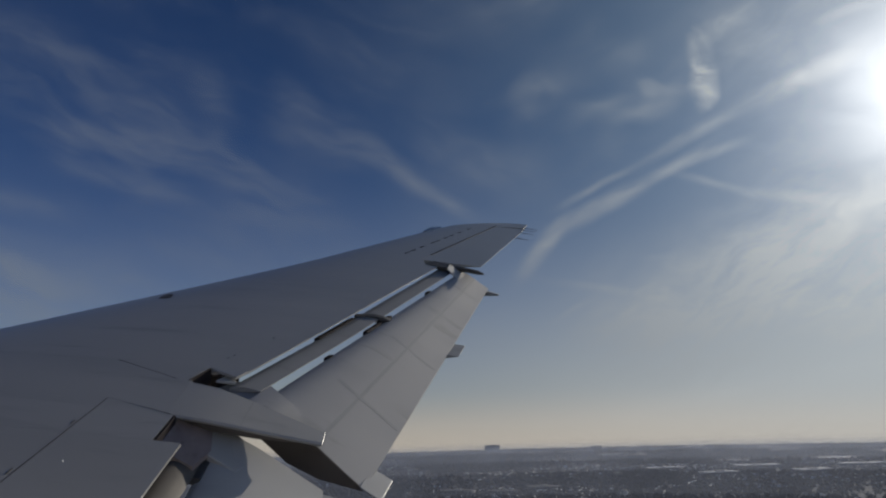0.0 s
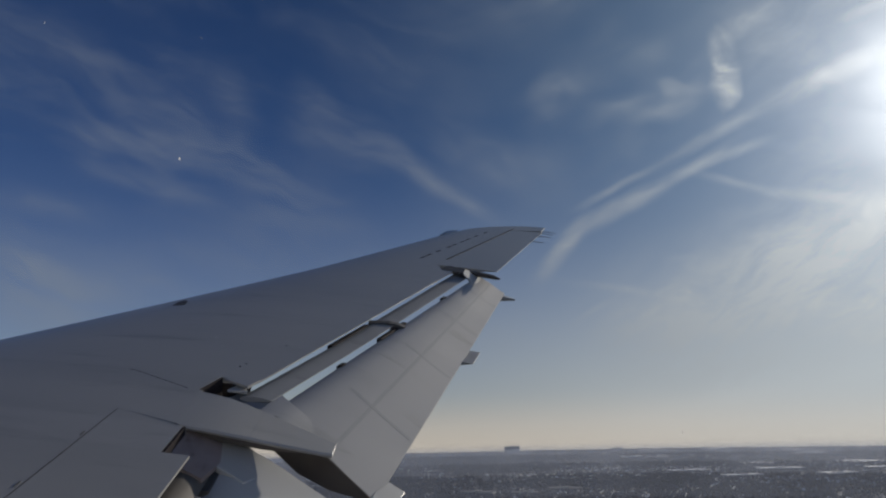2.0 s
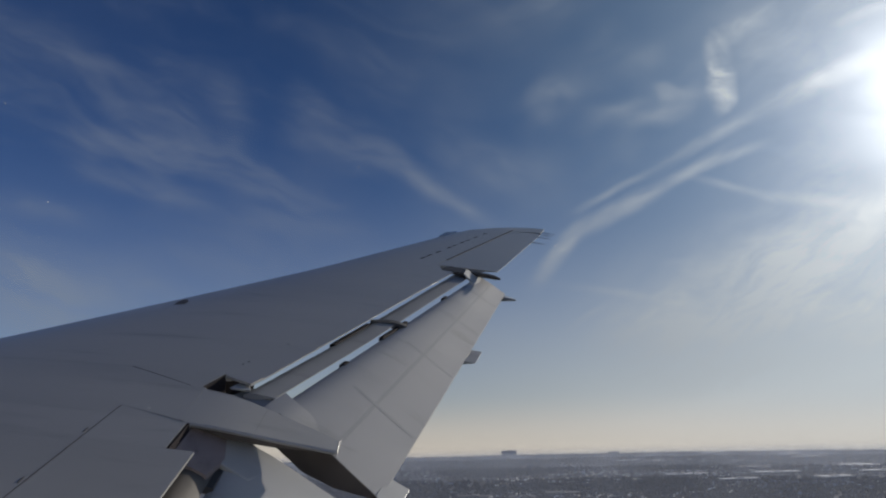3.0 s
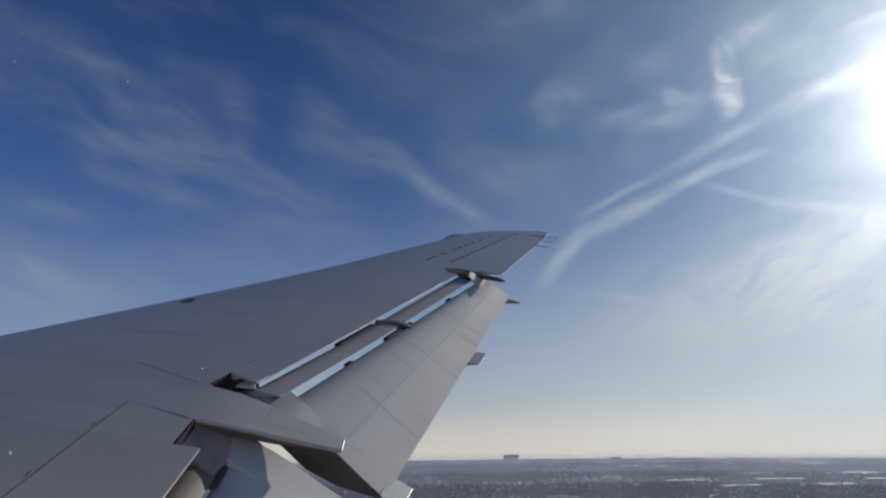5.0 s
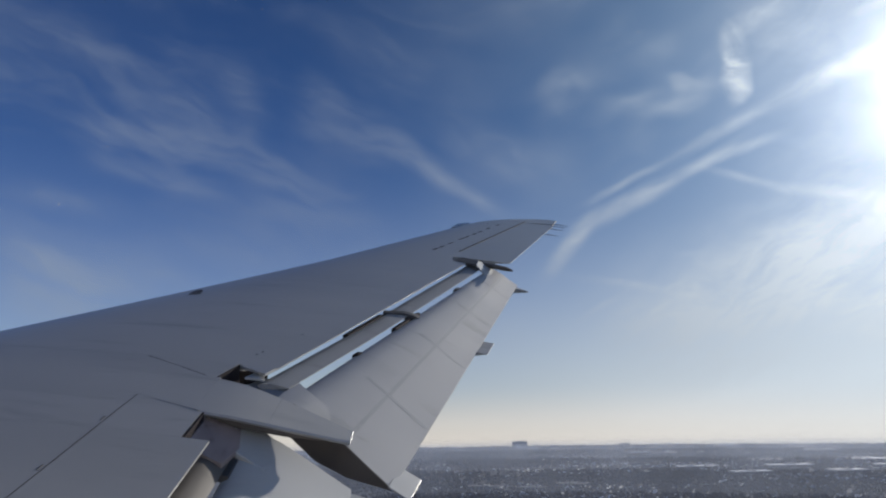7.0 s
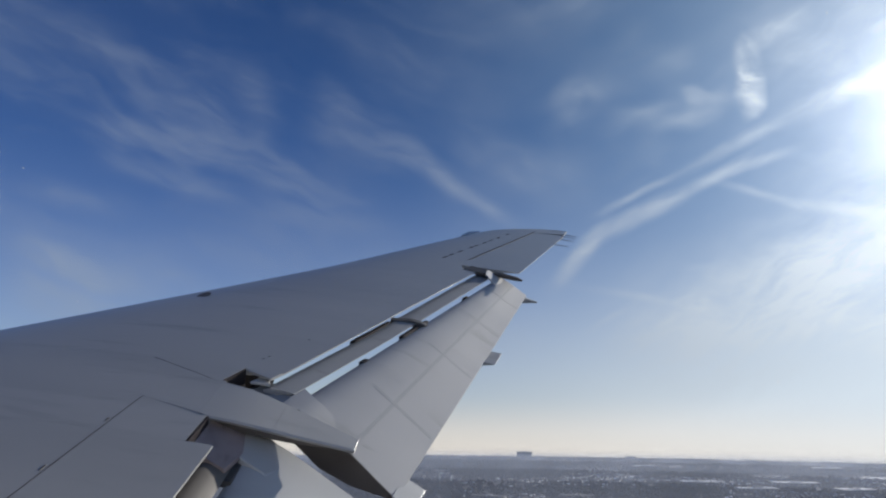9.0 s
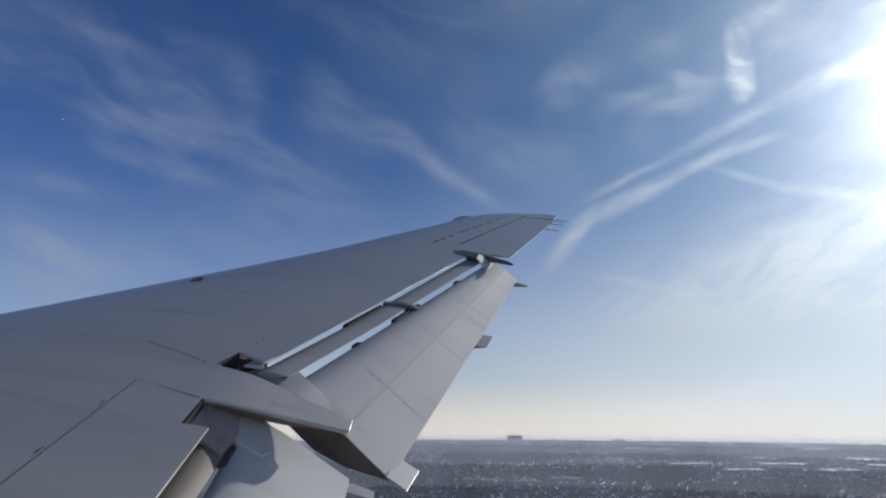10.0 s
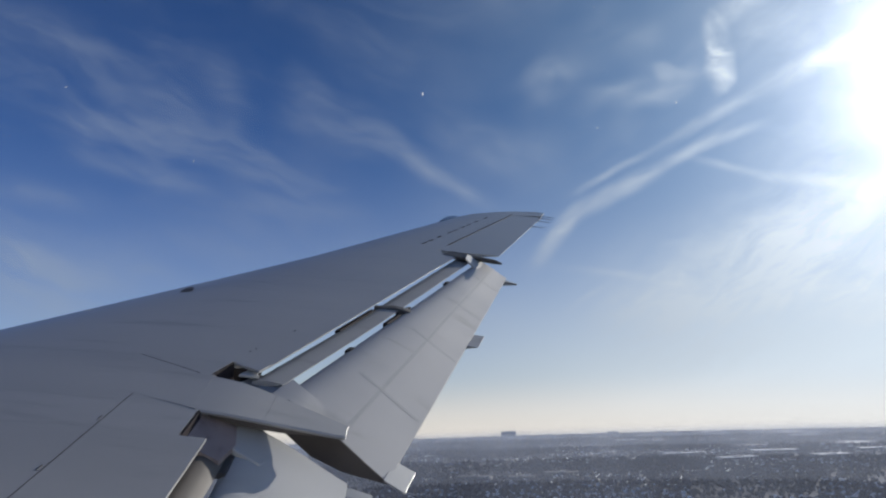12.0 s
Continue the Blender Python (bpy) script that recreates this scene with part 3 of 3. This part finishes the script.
def flap_strip(name, s0, k0, s1, k1, width):
    """A thin sealed joint that follows the flap's face."""
    rings = []
    count = 14
    for i in range(count + 1):
        s, k = lerp(s0, s1, i / count), lerp(k0, k1, i / count)
        p, q = flap_point(s, k), flap_point(min(1, s + 0.01), k)
        side = (flap_point(s, k - 0.02) - p).normalized() * width / 2 if k0 == k1 else (q - p).normalized() * width / 2
        up = Vector((0, -0.35, 0.94)) * 0.0012
        rings.append([p - side + up, p + side + up, p + side - up * 2, p - side - up * 2])
    part(name, loft(rings), SMUDGE, flap)


flap_strip("panel_joint", 0.0, 0.55, 1.0, 0.55, 0.035)
for s in (0.16, 0.40, 0.64, 0.86):
    flap_strip("panel_joint", s, 0.3, s, 0.97, 0.040)
bm = bmesh.new()
bmesh.ops.create_circle(bm, cap_ends=True, segments=20, radius=1.0, matrix=Matrix.Translation((7.13, 2.40, 0.004 + skin_z(7.13, 2.40, skin_te(7.13)))) @ pose(0, 0, 0, -SLOPE) @ Matrix.Diagonal((0.15, 0.06, 1, 1)))
part("filler_cap", bm, DARK_BROWN, wing, "dark oval filler cap")
for x, y in ((3.42, 1.936), (4.05, 1.908)):
    part("spoiler_hinge_bump", bevelled(box(x - 0.04, x + 0.03, y - 0.008, y + 0.012, skin_z(x, y, 1.3) - 0.01, skin_z(x, y, 1.3) + 0.003), 0.008, 1), BRACKET_GREY, wing)
canoe("tip_lamp", [(13.60, -0.28, -0.06, 0.03, 0.05), (13.85, -0.42, -0.045, 0.26, 0.07), (14.10, -0.64, -0.04, 0.2, 0.06)], LENS)

# ---------------------------------------------------------------- fuselage round the eye
AX, AZ, R_OUT, R_IN = -1.47, 1.30, 1.67, 1.63
bm = bmesh.new()
cells = 72
spans = [(-3.0, -0.27), (-0.27, 0.22), (0.22, 3.0)]
for y0, y1 in spans:
    for i in range(cells):
        a0, a1 = 2 * math.pi * i / cells, 2 * math.pi * (i + 1) / cells
        mid = AZ + R_OUT * math.sin((a0 + a1) / 2)
        if y0 == -0.27 and math.cos(a0) > 0 and 1.66 < mid < 2.16:
            continue
        ring = [Vector((AX + r * math.cos(a), y, AZ + r * math.sin(a))) for y in (y0, y1) for a, r in ((a0, R_OUT), (a1, R_OUT), (a1, R_IN), (a0, R_IN))]
        v = [bm.verts.new(p) for p in ring]
        for f in ((0, 1, 5, 4), (2, 3, 7, 6), (0, 4, 7, 3), (1, 2, 6, 5), (0, 3, 2, 1), (4, 5, 6, 7)):
            bm.faces.new([v[j] for j in f])
bmesh.ops.remove_doubles(bm, verts=bm.verts[:], dist=0.0005)
fuselage = link_mesh("fuselage_wall", bm, WHITE_SKIN)
fuselage.matrix_world = AIRCRAFT
tagged(fuselage, "white painted airliner fuselage wall with window opening", "fuselage", kind="structure")
for y in (-3.02, 3.02):
    bm = bmesh.new()
    bmesh.ops.create_cone(bm, cap_ends=True, segments=72, radius1=R_OUT, radius2=R_OUT, depth=0.04, matrix=AIRCRAFT @ pose(AX, y, AZ, 90))
    tagged(link_mesh("bulkhead", bm, CABIN_LINING), "plain grey cabin bulkhead", "wall", kind="structure")

# the window in it: a rounded frame, and a scratched, dusty pane
def pane_material():
    m, k = material("acrylic_pane")
    clear = k.add("ShaderNodeBsdfTransparent", Color=(0.985, 0.99, 0.99, 1.0))
    gloss = k.add("ShaderNodeBsdfGlossy", Color=(1, 1, 1, 1), Roughness=0.02)
    both = k.add("ShaderNodeMixShader", Fac=0.015)
    m.node_tree.links.new(clear.outputs[0], both.inputs[1])
    m.node_tree.links.new(gloss.outputs[0], both.inputs[2])
    end = k.add("ShaderNodeOutputMaterial")
    m.node_tree.links.new(both.outputs[0], end.inputs[0])
    return m


def dust_material():
    m, k = material("lit_window_dust")
    shader = k.add("ShaderNodeBsdfTranslucent", Color=(0.9, 0.9, 0.9, 1.0))
    end = k.add("ShaderNodeOutputMaterial")
    m.node_tree.links.new(shader.outputs[0], end.inputs[0])
    return m


window = new("window_1")
window.matrix_world = AIRCRAFT
tagged(window, "dusty oblong airliner cabin window in a white frame", "window", kind="structure")
WX, WY, WZ = 0.082, -0.025, 1.91


def oblong(x, half_y, half_z, corner, k=7):
    pts = []
    for cy, cz, a0 in ((1, 1, 0), (-1, 1, 90), (-1, -1, 180), (1, -1, 270)):
        for i in range(k):
            a = radians(a0 + 90 * i / (k - 1))
            pts.append(Vector((x, WY + cy * (half_y - corner) + corner * math.cos(a), WZ + cz * (half_z - corner) + corner * math.sin(a))))
    return pts


bm = bmesh.new()
loops = [[bm.verts.new(p) for p in oblong(*row)] for row in ((WX - 0.012, 0.215, 0.215, 0.09), (WX + 0.012, 0.22, 0.22, 0.095), (WX + 0.012, 0.29, 0.30, 0.10), (WX - 0.012, 0.29, 0.30, 0.10))]
for a, b in zip(loops, loops[1:] + loops[:1]):
    for i in range(len(a)):
        j = (i + 1) % len(a)
        bm.faces.new((a[i], a[j], b[j], b[i]))
part("window_frame", bm, WHITE_SKIN, window, "", True)
pane = part("pane", loft([oblong(WX - 0.002, 0.216, 0.216, 0.09), oblong(WX + 0.002, 0.216, 0.216, 0.09)]), pane_material(), window, "clear acrylic pane with dust and scratches")
pane.visible_shadow = False
grit = random.Random(3)
bm = bmesh.new()
for i in range(170):
    at = Vector((WX + 0.0023, WY + grit.uniform(-0.19, 0.19), WZ + grit.uniform(-0.17, 0.17)))
    r = 0.00006 + 0.00012 * grit.random() ** 3
    tall = grit.choice((1, 1, 1, 2.5))
    bmesh.ops.create_icosphere(bm, subdivisions=1, radius=r, matrix=Matrix.Translation(at) @ Matrix.Diagonal((0.5, 1, tall, 1)))
tagged(part("dust_specks", bm, dust_material(), window, "bright specks of dust on the pane"), kind="stuff")

# ---------------------------------------------------------------- the land below
def land_material():
    m, k = material("winter_land")
    at = k.add("ShaderNodeTexCoord").outputs["Object"]
    broad = k.noise(at, 0.0016, 5.0, 0.6, 0.4)
    mid = k.noise(at, 0.022, 5.0, 0.6, 0.3)
    fine = k.noise(at, 0.06, 4.0, 0.65)
    wood = k.mix(fine, (0.075, 0.080, 0.095, 1), (0.155, 0.160, 0.180, 1))
    snow = k.mix(fine, (0.10, 0.107, 0.125, 1), (0.28, 0.285, 0.30, 1))
    mask = k.math("MULTIPLY", k.ramp(mid, 0.62, 0.80), k.ramp(broad, 0.54, 0.70))
    shader = k.add("ShaderNodeBsdfPrincipled", Base_Color=k.mix(mask, wood, snow), Roughness=0.9)
    k.feed(shader.inputs["Specular IOR Level"], 0.05)
    end = k.add("ShaderNodeOutputMaterial")
    m.node_tree.links.new(shader.outputs[0], end.inputs[0])
    return m


LAND = land_material()
bm = bmesh.new()
radii = [400, 800, 1200, 1700, 2300, 3000, 3600, 4200, 4600, RIM]
verts = []
for r in radii:
    verts.append([bm.verts.new((r * math.cos(a), r * math.sin(a), GROUND + (0 if r < 2600 else 1.0 * noise.noise(Vector((r * math.cos(a), r * math.sin(a), 0)) / 900)))) for a in (2 * math.pi * i / 240 for i in range(240))])
for a, b in zip(verts, verts[1:]):
    for i in range(240):
        j = (i + 1) % 240
        bm.faces.new((a[i], a[j], b[j], b[i]))
bm.faces.new(verts[0])
ground = link_mesh("ground", bm, LAND, True)
tagged(ground, "snow-dusted winter land with bare woods", "ground", kind="structure")


def isle_material(name, a, b, rough=0.8, snow=None, share=0.0):
    """Many small alike things: each takes its own tone, and a share of them the second colour."""
    m, k = material(name)
    own = k.add("ShaderNodeNewGeometry").outputs["Random Per Island"]
    at = k.add("ShaderNodeTexCoord").outputs["Object"]
    col = k.mix(own, (*a, 1.0), (*b, 1.0))
    if snow:
        other = k.math("FRACT", k.math("MULTIPLY", own, 7.31))
        col = k.mix(k.ramp(other, 1 - share - 0.02, 1 - share + 0.02), col, (*snow, 1.0))
    col = k.scale(col, k.ramp(k.noise(at, 0.35, 4.0), 0.2, 0.8, 0.75, 1.2))
    shader = k.add("ShaderNodeBsdfPrincipled", Base_Color=col, Roughness=rough)
    k.feed(shader.inputs["Specular IOR Level"], 0.08)
    end = k.add("ShaderNodeOutputMaterial")
    m.node_tree.links.new(shader.outputs[0], end.inputs[0])
    return m


ROOFS = isle_material("mixed_house_roofs", (0.09, 0.09, 0.105), (0.24, 0.22, 0.22), 0.7, (0.88, 0.86, 0.82), 0.5)
WALLS = isle_material("mixed_house_walls", (0.20, 0.18, 0.17), (0.55, 0.53, 0.50), 0.8)
TWIGS = isle_material("bare_winter_twigs", (0.075, 0.076, 0.085), (0.16, 0.155, 0.165), 0.95)
SNOW = surface("trodden_snow", (0.55, 0.56, 0.59), 0.8, 0.0, 0.25, 0.4, 0.02, (1, 1, 1), 0.0, 0.0, (0.25, 0.24, 0.24), 0.5)
SHED_ROOF = surface("snowy_flat_roof", (0.70, 0.71, 0.74), 0.8, 0.0, 0.2, 0.5, 0.05, (1, 1, 1), 0.0, 0.0, (0.2, 0.2, 0.21), 0.4)
DARK_ROOF = surface("dark_flat_roof", (0.07, 0.07, 0.085), 0.8, 0.0, 0.2, 0.5, 0.05)
# block wall paled in its colour to stand in for haze before it
BLOCK_WALL = surface("haze_paled_render", (0.72, 0.72, 0.73), 0.8, 0.0, 0.1, 0.5, 0.05)
SHED_WALL = surface("pale_concrete_wall", (0.42, 0.41, 0.40), 0.8, 0.0, 0.2, 0.5, 0.05)
FAR_GLASS = surface("far_dark_glazing", (0.05, 0.06, 0.08), 0.2, 0.0, 0.2, 0.5, 0.05)


def many(name, shape, spots, mat, label, category):
    """One mesh of many small alike things: shape = points and faces, spots = (x, y, z, turn, sizes)."""
    pts, faces = np.array(shape[0], float), shape[1]
    all_v, all_f = [], []
    for i, (x, y, z, turn, sx, sy, sz) in enumerate(spots):
        c, d = math.cos(turn), math.sin(turn)
        v = pts * (sx, sy, sz)
        all_v.append(np.stack([v[:, 0] * c - v[:, 1] * d + x, v[:, 0] * d + v[:, 1] * c + y, v[:, 2] + z], 1))
        k = i * len(pts)
        all_f.extend([tuple(j + k for j in f) for f in faces])
    me = bpy.data.meshes.new(name)
    me.from_pydata(np.concatenate(all_v).tolist(), [], all_f)
    me.materials.append(mat)
    return tagged(new(name, me), label, category, kind="stuff")


def polar(az, dist):
    return dist * math.cos(az), dist * math.sin(az)


rnd = random.Random(7)
sheds = [(-17.5, 2788, 95, 45, 9, 20), (-21.5, 2556, 120, 50, 10, 25), (-24.0, 2883, 150, 60, 10, 15), (-27.5, 2652, 110, 60, 11, 30), (-30.5, 2992, 140, 50, 9, 10),
         (-14.0, 3740, 110, 50, 12, 35), (-33.0, 2448, 90, 45, 9, 22), (-9.0, 2121, 90, 40, 8, 5), (-26.0, 3944, 130, 60, 12, 12), (-20.0, 4488, 140, 60, 12, 40), (-6.0, 2012, 70, 30, 9, 12), (-2.5, 2040, 90, 36, 10, 0)]
shed_at = [(*polar(radians(a), d), 0.6 * max(w, l)) for a, d, w, l, h, t in sheds]
fields = [(-12.5, 3055, 90, 50), (-16.0, 3900, 120, 60), (-22.5, 3315, 120, 60), (-29.0, 3445, 150, 60), (-32.5, 4030, 150, 70), (-25.0, 4550, 140, 70), (-8.5, 4290, 100, 50), (-19.0, 2925, 100, 40)]
field_at = [(*polar(radians(a), d), w * 0.7) for a, d, w, l in fields]


def free(x, y):
    return all(math.hypot(x - a, y - b) > r for a, b, r in shed_at + field_at)


houses, trees = [], []
# streets of houses: rows that bend with the land
row = 0
while len(houses) < 12000 and row < 60000:
    row += 1
    az, dist = radians(rnd.uniform(-42, 10)), 1000 + 3300 * rnd.random() ** 1.15
    x, y = polar(az, dist)
    built = noise.noise(Vector((x, y, 0)) / 500) + 0.5 * noise.noise(Vector((x, y, 5)) / 140) + 0.16
    if built < rnd.uniform(0.0, 0.4) or not free(x, y):
        continue
    turn = 0.9 * noise.noise(Vector((x + 5000, y, 3)) / 1200) + rnd.choice((0, math.pi / 2))
    for i in range(rnd.randint(2, 6)):
        hx, hy = x + i * 17 * math.cos(turn), y + i * 17 * math.sin(turn)
        if free(hx, hy):
            houses.append((hx, hy, GROUND - 0.2, turn + rnd.choice((0, math.pi / 2)) + rnd.uniform(-0.05, 0.05), rnd.uniform(3.2, 5.5), rnd.uniform(2.8, 4.2), rnd.uniform(4, 6)))
BODY = ([(-1, -1, 0), (1, -1, 0), (1, 1, 0), (-1, 1, 0), (-1, -1, 0.7), (1, -1, 0.7), (1, 1, 0.7), (-1, 1, 0.7), (-1, 0, 1.15), (1, 0, 1.15)],
        [(0, 1, 5, 4), (2, 3, 7, 6), (1, 2, 6, 9, 5), (3, 0, 4, 8, 7)])
ROOF = ([(-1.1, -1.15, 0.66), (1.1, -1.15, 0.66), (1.1, 0, 1.22), (-1.1, 0, 1.22), (1.1, 1.15, 0.66), (-1.1, 1.15, 0.66), (-1.1, -1.15, 0.60), (1.1, -1.15, 0.60), (1.1, 1.15, 0.60), (-1.1, 1.15, 0.60)],
        [(0, 1, 2, 3), (3, 2, 4, 5), (6, 7, 1, 0), (5, 4, 8, 9), (0, 3, 5, 9, 6), (1, 7, 8, 4, 2)])
many("house_walls", BODY, houses, WALLS, "walls of many small houses in rows", "houses")
many("house_roofs", ROOF, houses, ROOFS, "dark and snowy gabled roofs of many small houses", "roofs")

# bare trees and woods: ragged clumps of twigs on the land
rim_pts = []
for ring, (r, z) in enumerate(((0.35, 0.1), (0.95, 0.45), (0.75, 0.8), (0.25, 1.0))):
    for i in range(6):
        a = 2 * math.pi * (i + ring * 0.5) / 6
        rr = r * (0.75 + 0.5 * rnd.random())
        rim_pts.append((rr * math.cos(a), rr * math.sin(a), z * (0.85 + 0.3 * rnd.random())))
clump_faces = [(6 * q + i, 6 * q + (i + 1) % 6, 6 * q + 6 + (i + 1) % 6, 6 * q + 6 + i) for q in range(3) for i in range(6)] + [tuple(range(18, 24))]
for i in range(120000):
    if len(trees) >= 38000:
        break
    az, dist = radians(rnd.uniform(-42, 10)), 1000 + 3800 * rnd.random() ** 1.15
    x, y = polar(az, dist)
    wooded = noise.noise(Vector((x - 900, y + 400, 8)) / 420) + 0.2 + 0.15 * (dist > 3200)
    if (wooded > rnd.uniform(-0.3, 0.4) or rnd.random() < 0.22) and free(x, y):
        s = rnd.uniform(2.2, 5.5)
        trees.append((x, y, GROUND - 0.3, rnd.uniform(0, 6.3), s, s * rnd.uniform(0.7, 1.3), rnd.uniform(5, 12)))
many("bare_woods", (rim_pts, clump_faces), trees, TWIGS, "leafless dark winter trees in woods and gardens", "trees")

for a, d, w, l in fields:
    x, y = polar(radians(a), d)
    bm = bmesh.new()
    k = 22
    vs = [bm.verts.new((x + (w / 2) * math.cos(t + 0.7) * (0.75 + 0.5 * rnd.random()), y + (w / 2) * math.sin(t + 0.7) * (0.75 + 0.5 * rnd.random()), GROUND + 1.3)) for t in (2 * math.pi * i / k for i in range(k))]
    top = bm.faces.new(vs)
    ext = bmesh.ops.extrude_face_region(bm, geom=[top])
    for v in ext["geom"]:
        if isinstance(v, bmesh.types.BMVert):
            v.co.z -= 3.0
    tagged(link_mesh("snow_field", bm, SNOW), "open field under trodden snow among houses", "field", kind="structure")


def building(name, label, x, y, turn, w, l, h, roof_mat, wall_mat, floors, bays):
    """A flat-roofed block with its parapet and rows of windows."""
    thing = new(name)
    thing.matrix_world = Matrix.Translation((x, y, GROUND)) @ Matrix.Rotation(turn, 4, "Z")
    tagged(thing, label, "building")
    part("wall", box(-w / 2, w / 2, -l / 2, l / 2, -4, h), wall_mat, thing)
    part("roof", bevelled(box(-w / 2 - 0.6, w / 2 + 0.6, -l / 2 - 0.6, l / 2 + 0.6, h, h + 0.9), 0.2, 1), roof_mat, thing)
    part("roof_house", box(-w * 0.12, w * 0.08, -l * 0.2, l * 0.2, h + 0.9, h + 3.4), wall_mat, thing)
    pane = None
    for f in range(floors):
        for b in range(bays):
            for side in (-1, 1):
                z = h * (f + 0.35) / floors
                cx = -w / 2 + w * (b + 0.5) / bays
                if pane is None:
                    pane = link_mesh("window", box(-w / bays * 0.33, w / bays * 0.33, -0.12, 0.12, 0, h / floors * 0.45), FAR_GLASS)
                    ob = pane
                else:
                    ob = new("window", pane.data)
                ob.parent = thing
                ob.location = (cx, side * l / 2, z)
    return thing


for i, (a, d, w, l, h, t) in enumerate(sheds):
    x, y = polar(radians(a), d)
    dark = d < 2180
    building("warehouse", "long low warehouse with a dark flat roof" if dark else "long low warehouse with a snow-covered flat roof", x, y, radians(t + 70), w, l, h, DARK_ROOF if dark else SHED_ROOF, SHED_WALL, 1, 8)["group"] = "warehouses in the suburb"
x, y = polar(radians(-5.2), 4400)
building("apartment_block", "tall broad grey apartment block standing alone on the horizon", x, y, radians(88), 88, 24, 46, SHED_ROOF, BLOCK_WALL, 12, 9)
x, y = polar(radians(-13.0), 4500)
building("office_block", "low grey office block far off over the suburb", x, y, radians(80), 60, 24, 24, DARK_ROOF, SHED_WALL, 5, 8)


# ---------------------------------------------------------------- see-through ring sheets that stand in for winter haze over the land
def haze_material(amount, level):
    """A see-through sheet painted as haze: it thins out above a level, and is ragged along its length."""
    m, k = material("haze_sheet")
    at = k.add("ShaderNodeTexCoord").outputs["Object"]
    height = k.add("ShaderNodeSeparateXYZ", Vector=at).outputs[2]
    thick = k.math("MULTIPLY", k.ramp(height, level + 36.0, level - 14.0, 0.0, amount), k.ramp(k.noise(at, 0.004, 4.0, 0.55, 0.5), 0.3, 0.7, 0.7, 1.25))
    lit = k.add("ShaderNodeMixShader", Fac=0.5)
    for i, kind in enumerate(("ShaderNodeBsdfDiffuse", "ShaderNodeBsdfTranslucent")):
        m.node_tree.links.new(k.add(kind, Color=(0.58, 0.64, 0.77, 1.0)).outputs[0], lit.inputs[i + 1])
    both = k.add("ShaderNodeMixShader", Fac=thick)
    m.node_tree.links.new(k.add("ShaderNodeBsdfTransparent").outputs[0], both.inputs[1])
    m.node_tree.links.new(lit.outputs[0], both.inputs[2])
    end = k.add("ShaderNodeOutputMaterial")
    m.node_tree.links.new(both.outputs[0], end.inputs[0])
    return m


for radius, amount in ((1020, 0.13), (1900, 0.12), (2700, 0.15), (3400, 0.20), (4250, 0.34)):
    # sheet tops follow the camera's sight line to the land's rim
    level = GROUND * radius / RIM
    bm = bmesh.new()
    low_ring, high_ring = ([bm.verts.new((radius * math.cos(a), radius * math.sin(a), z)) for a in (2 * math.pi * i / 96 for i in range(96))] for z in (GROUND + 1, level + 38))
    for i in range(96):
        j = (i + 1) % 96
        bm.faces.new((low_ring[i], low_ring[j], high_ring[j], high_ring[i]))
    tagged(link_mesh("haze", bm, haze_material(amount, level)), "see-through pale blue sheet standing in for haze over the suburb", "haze", kind="stuff")
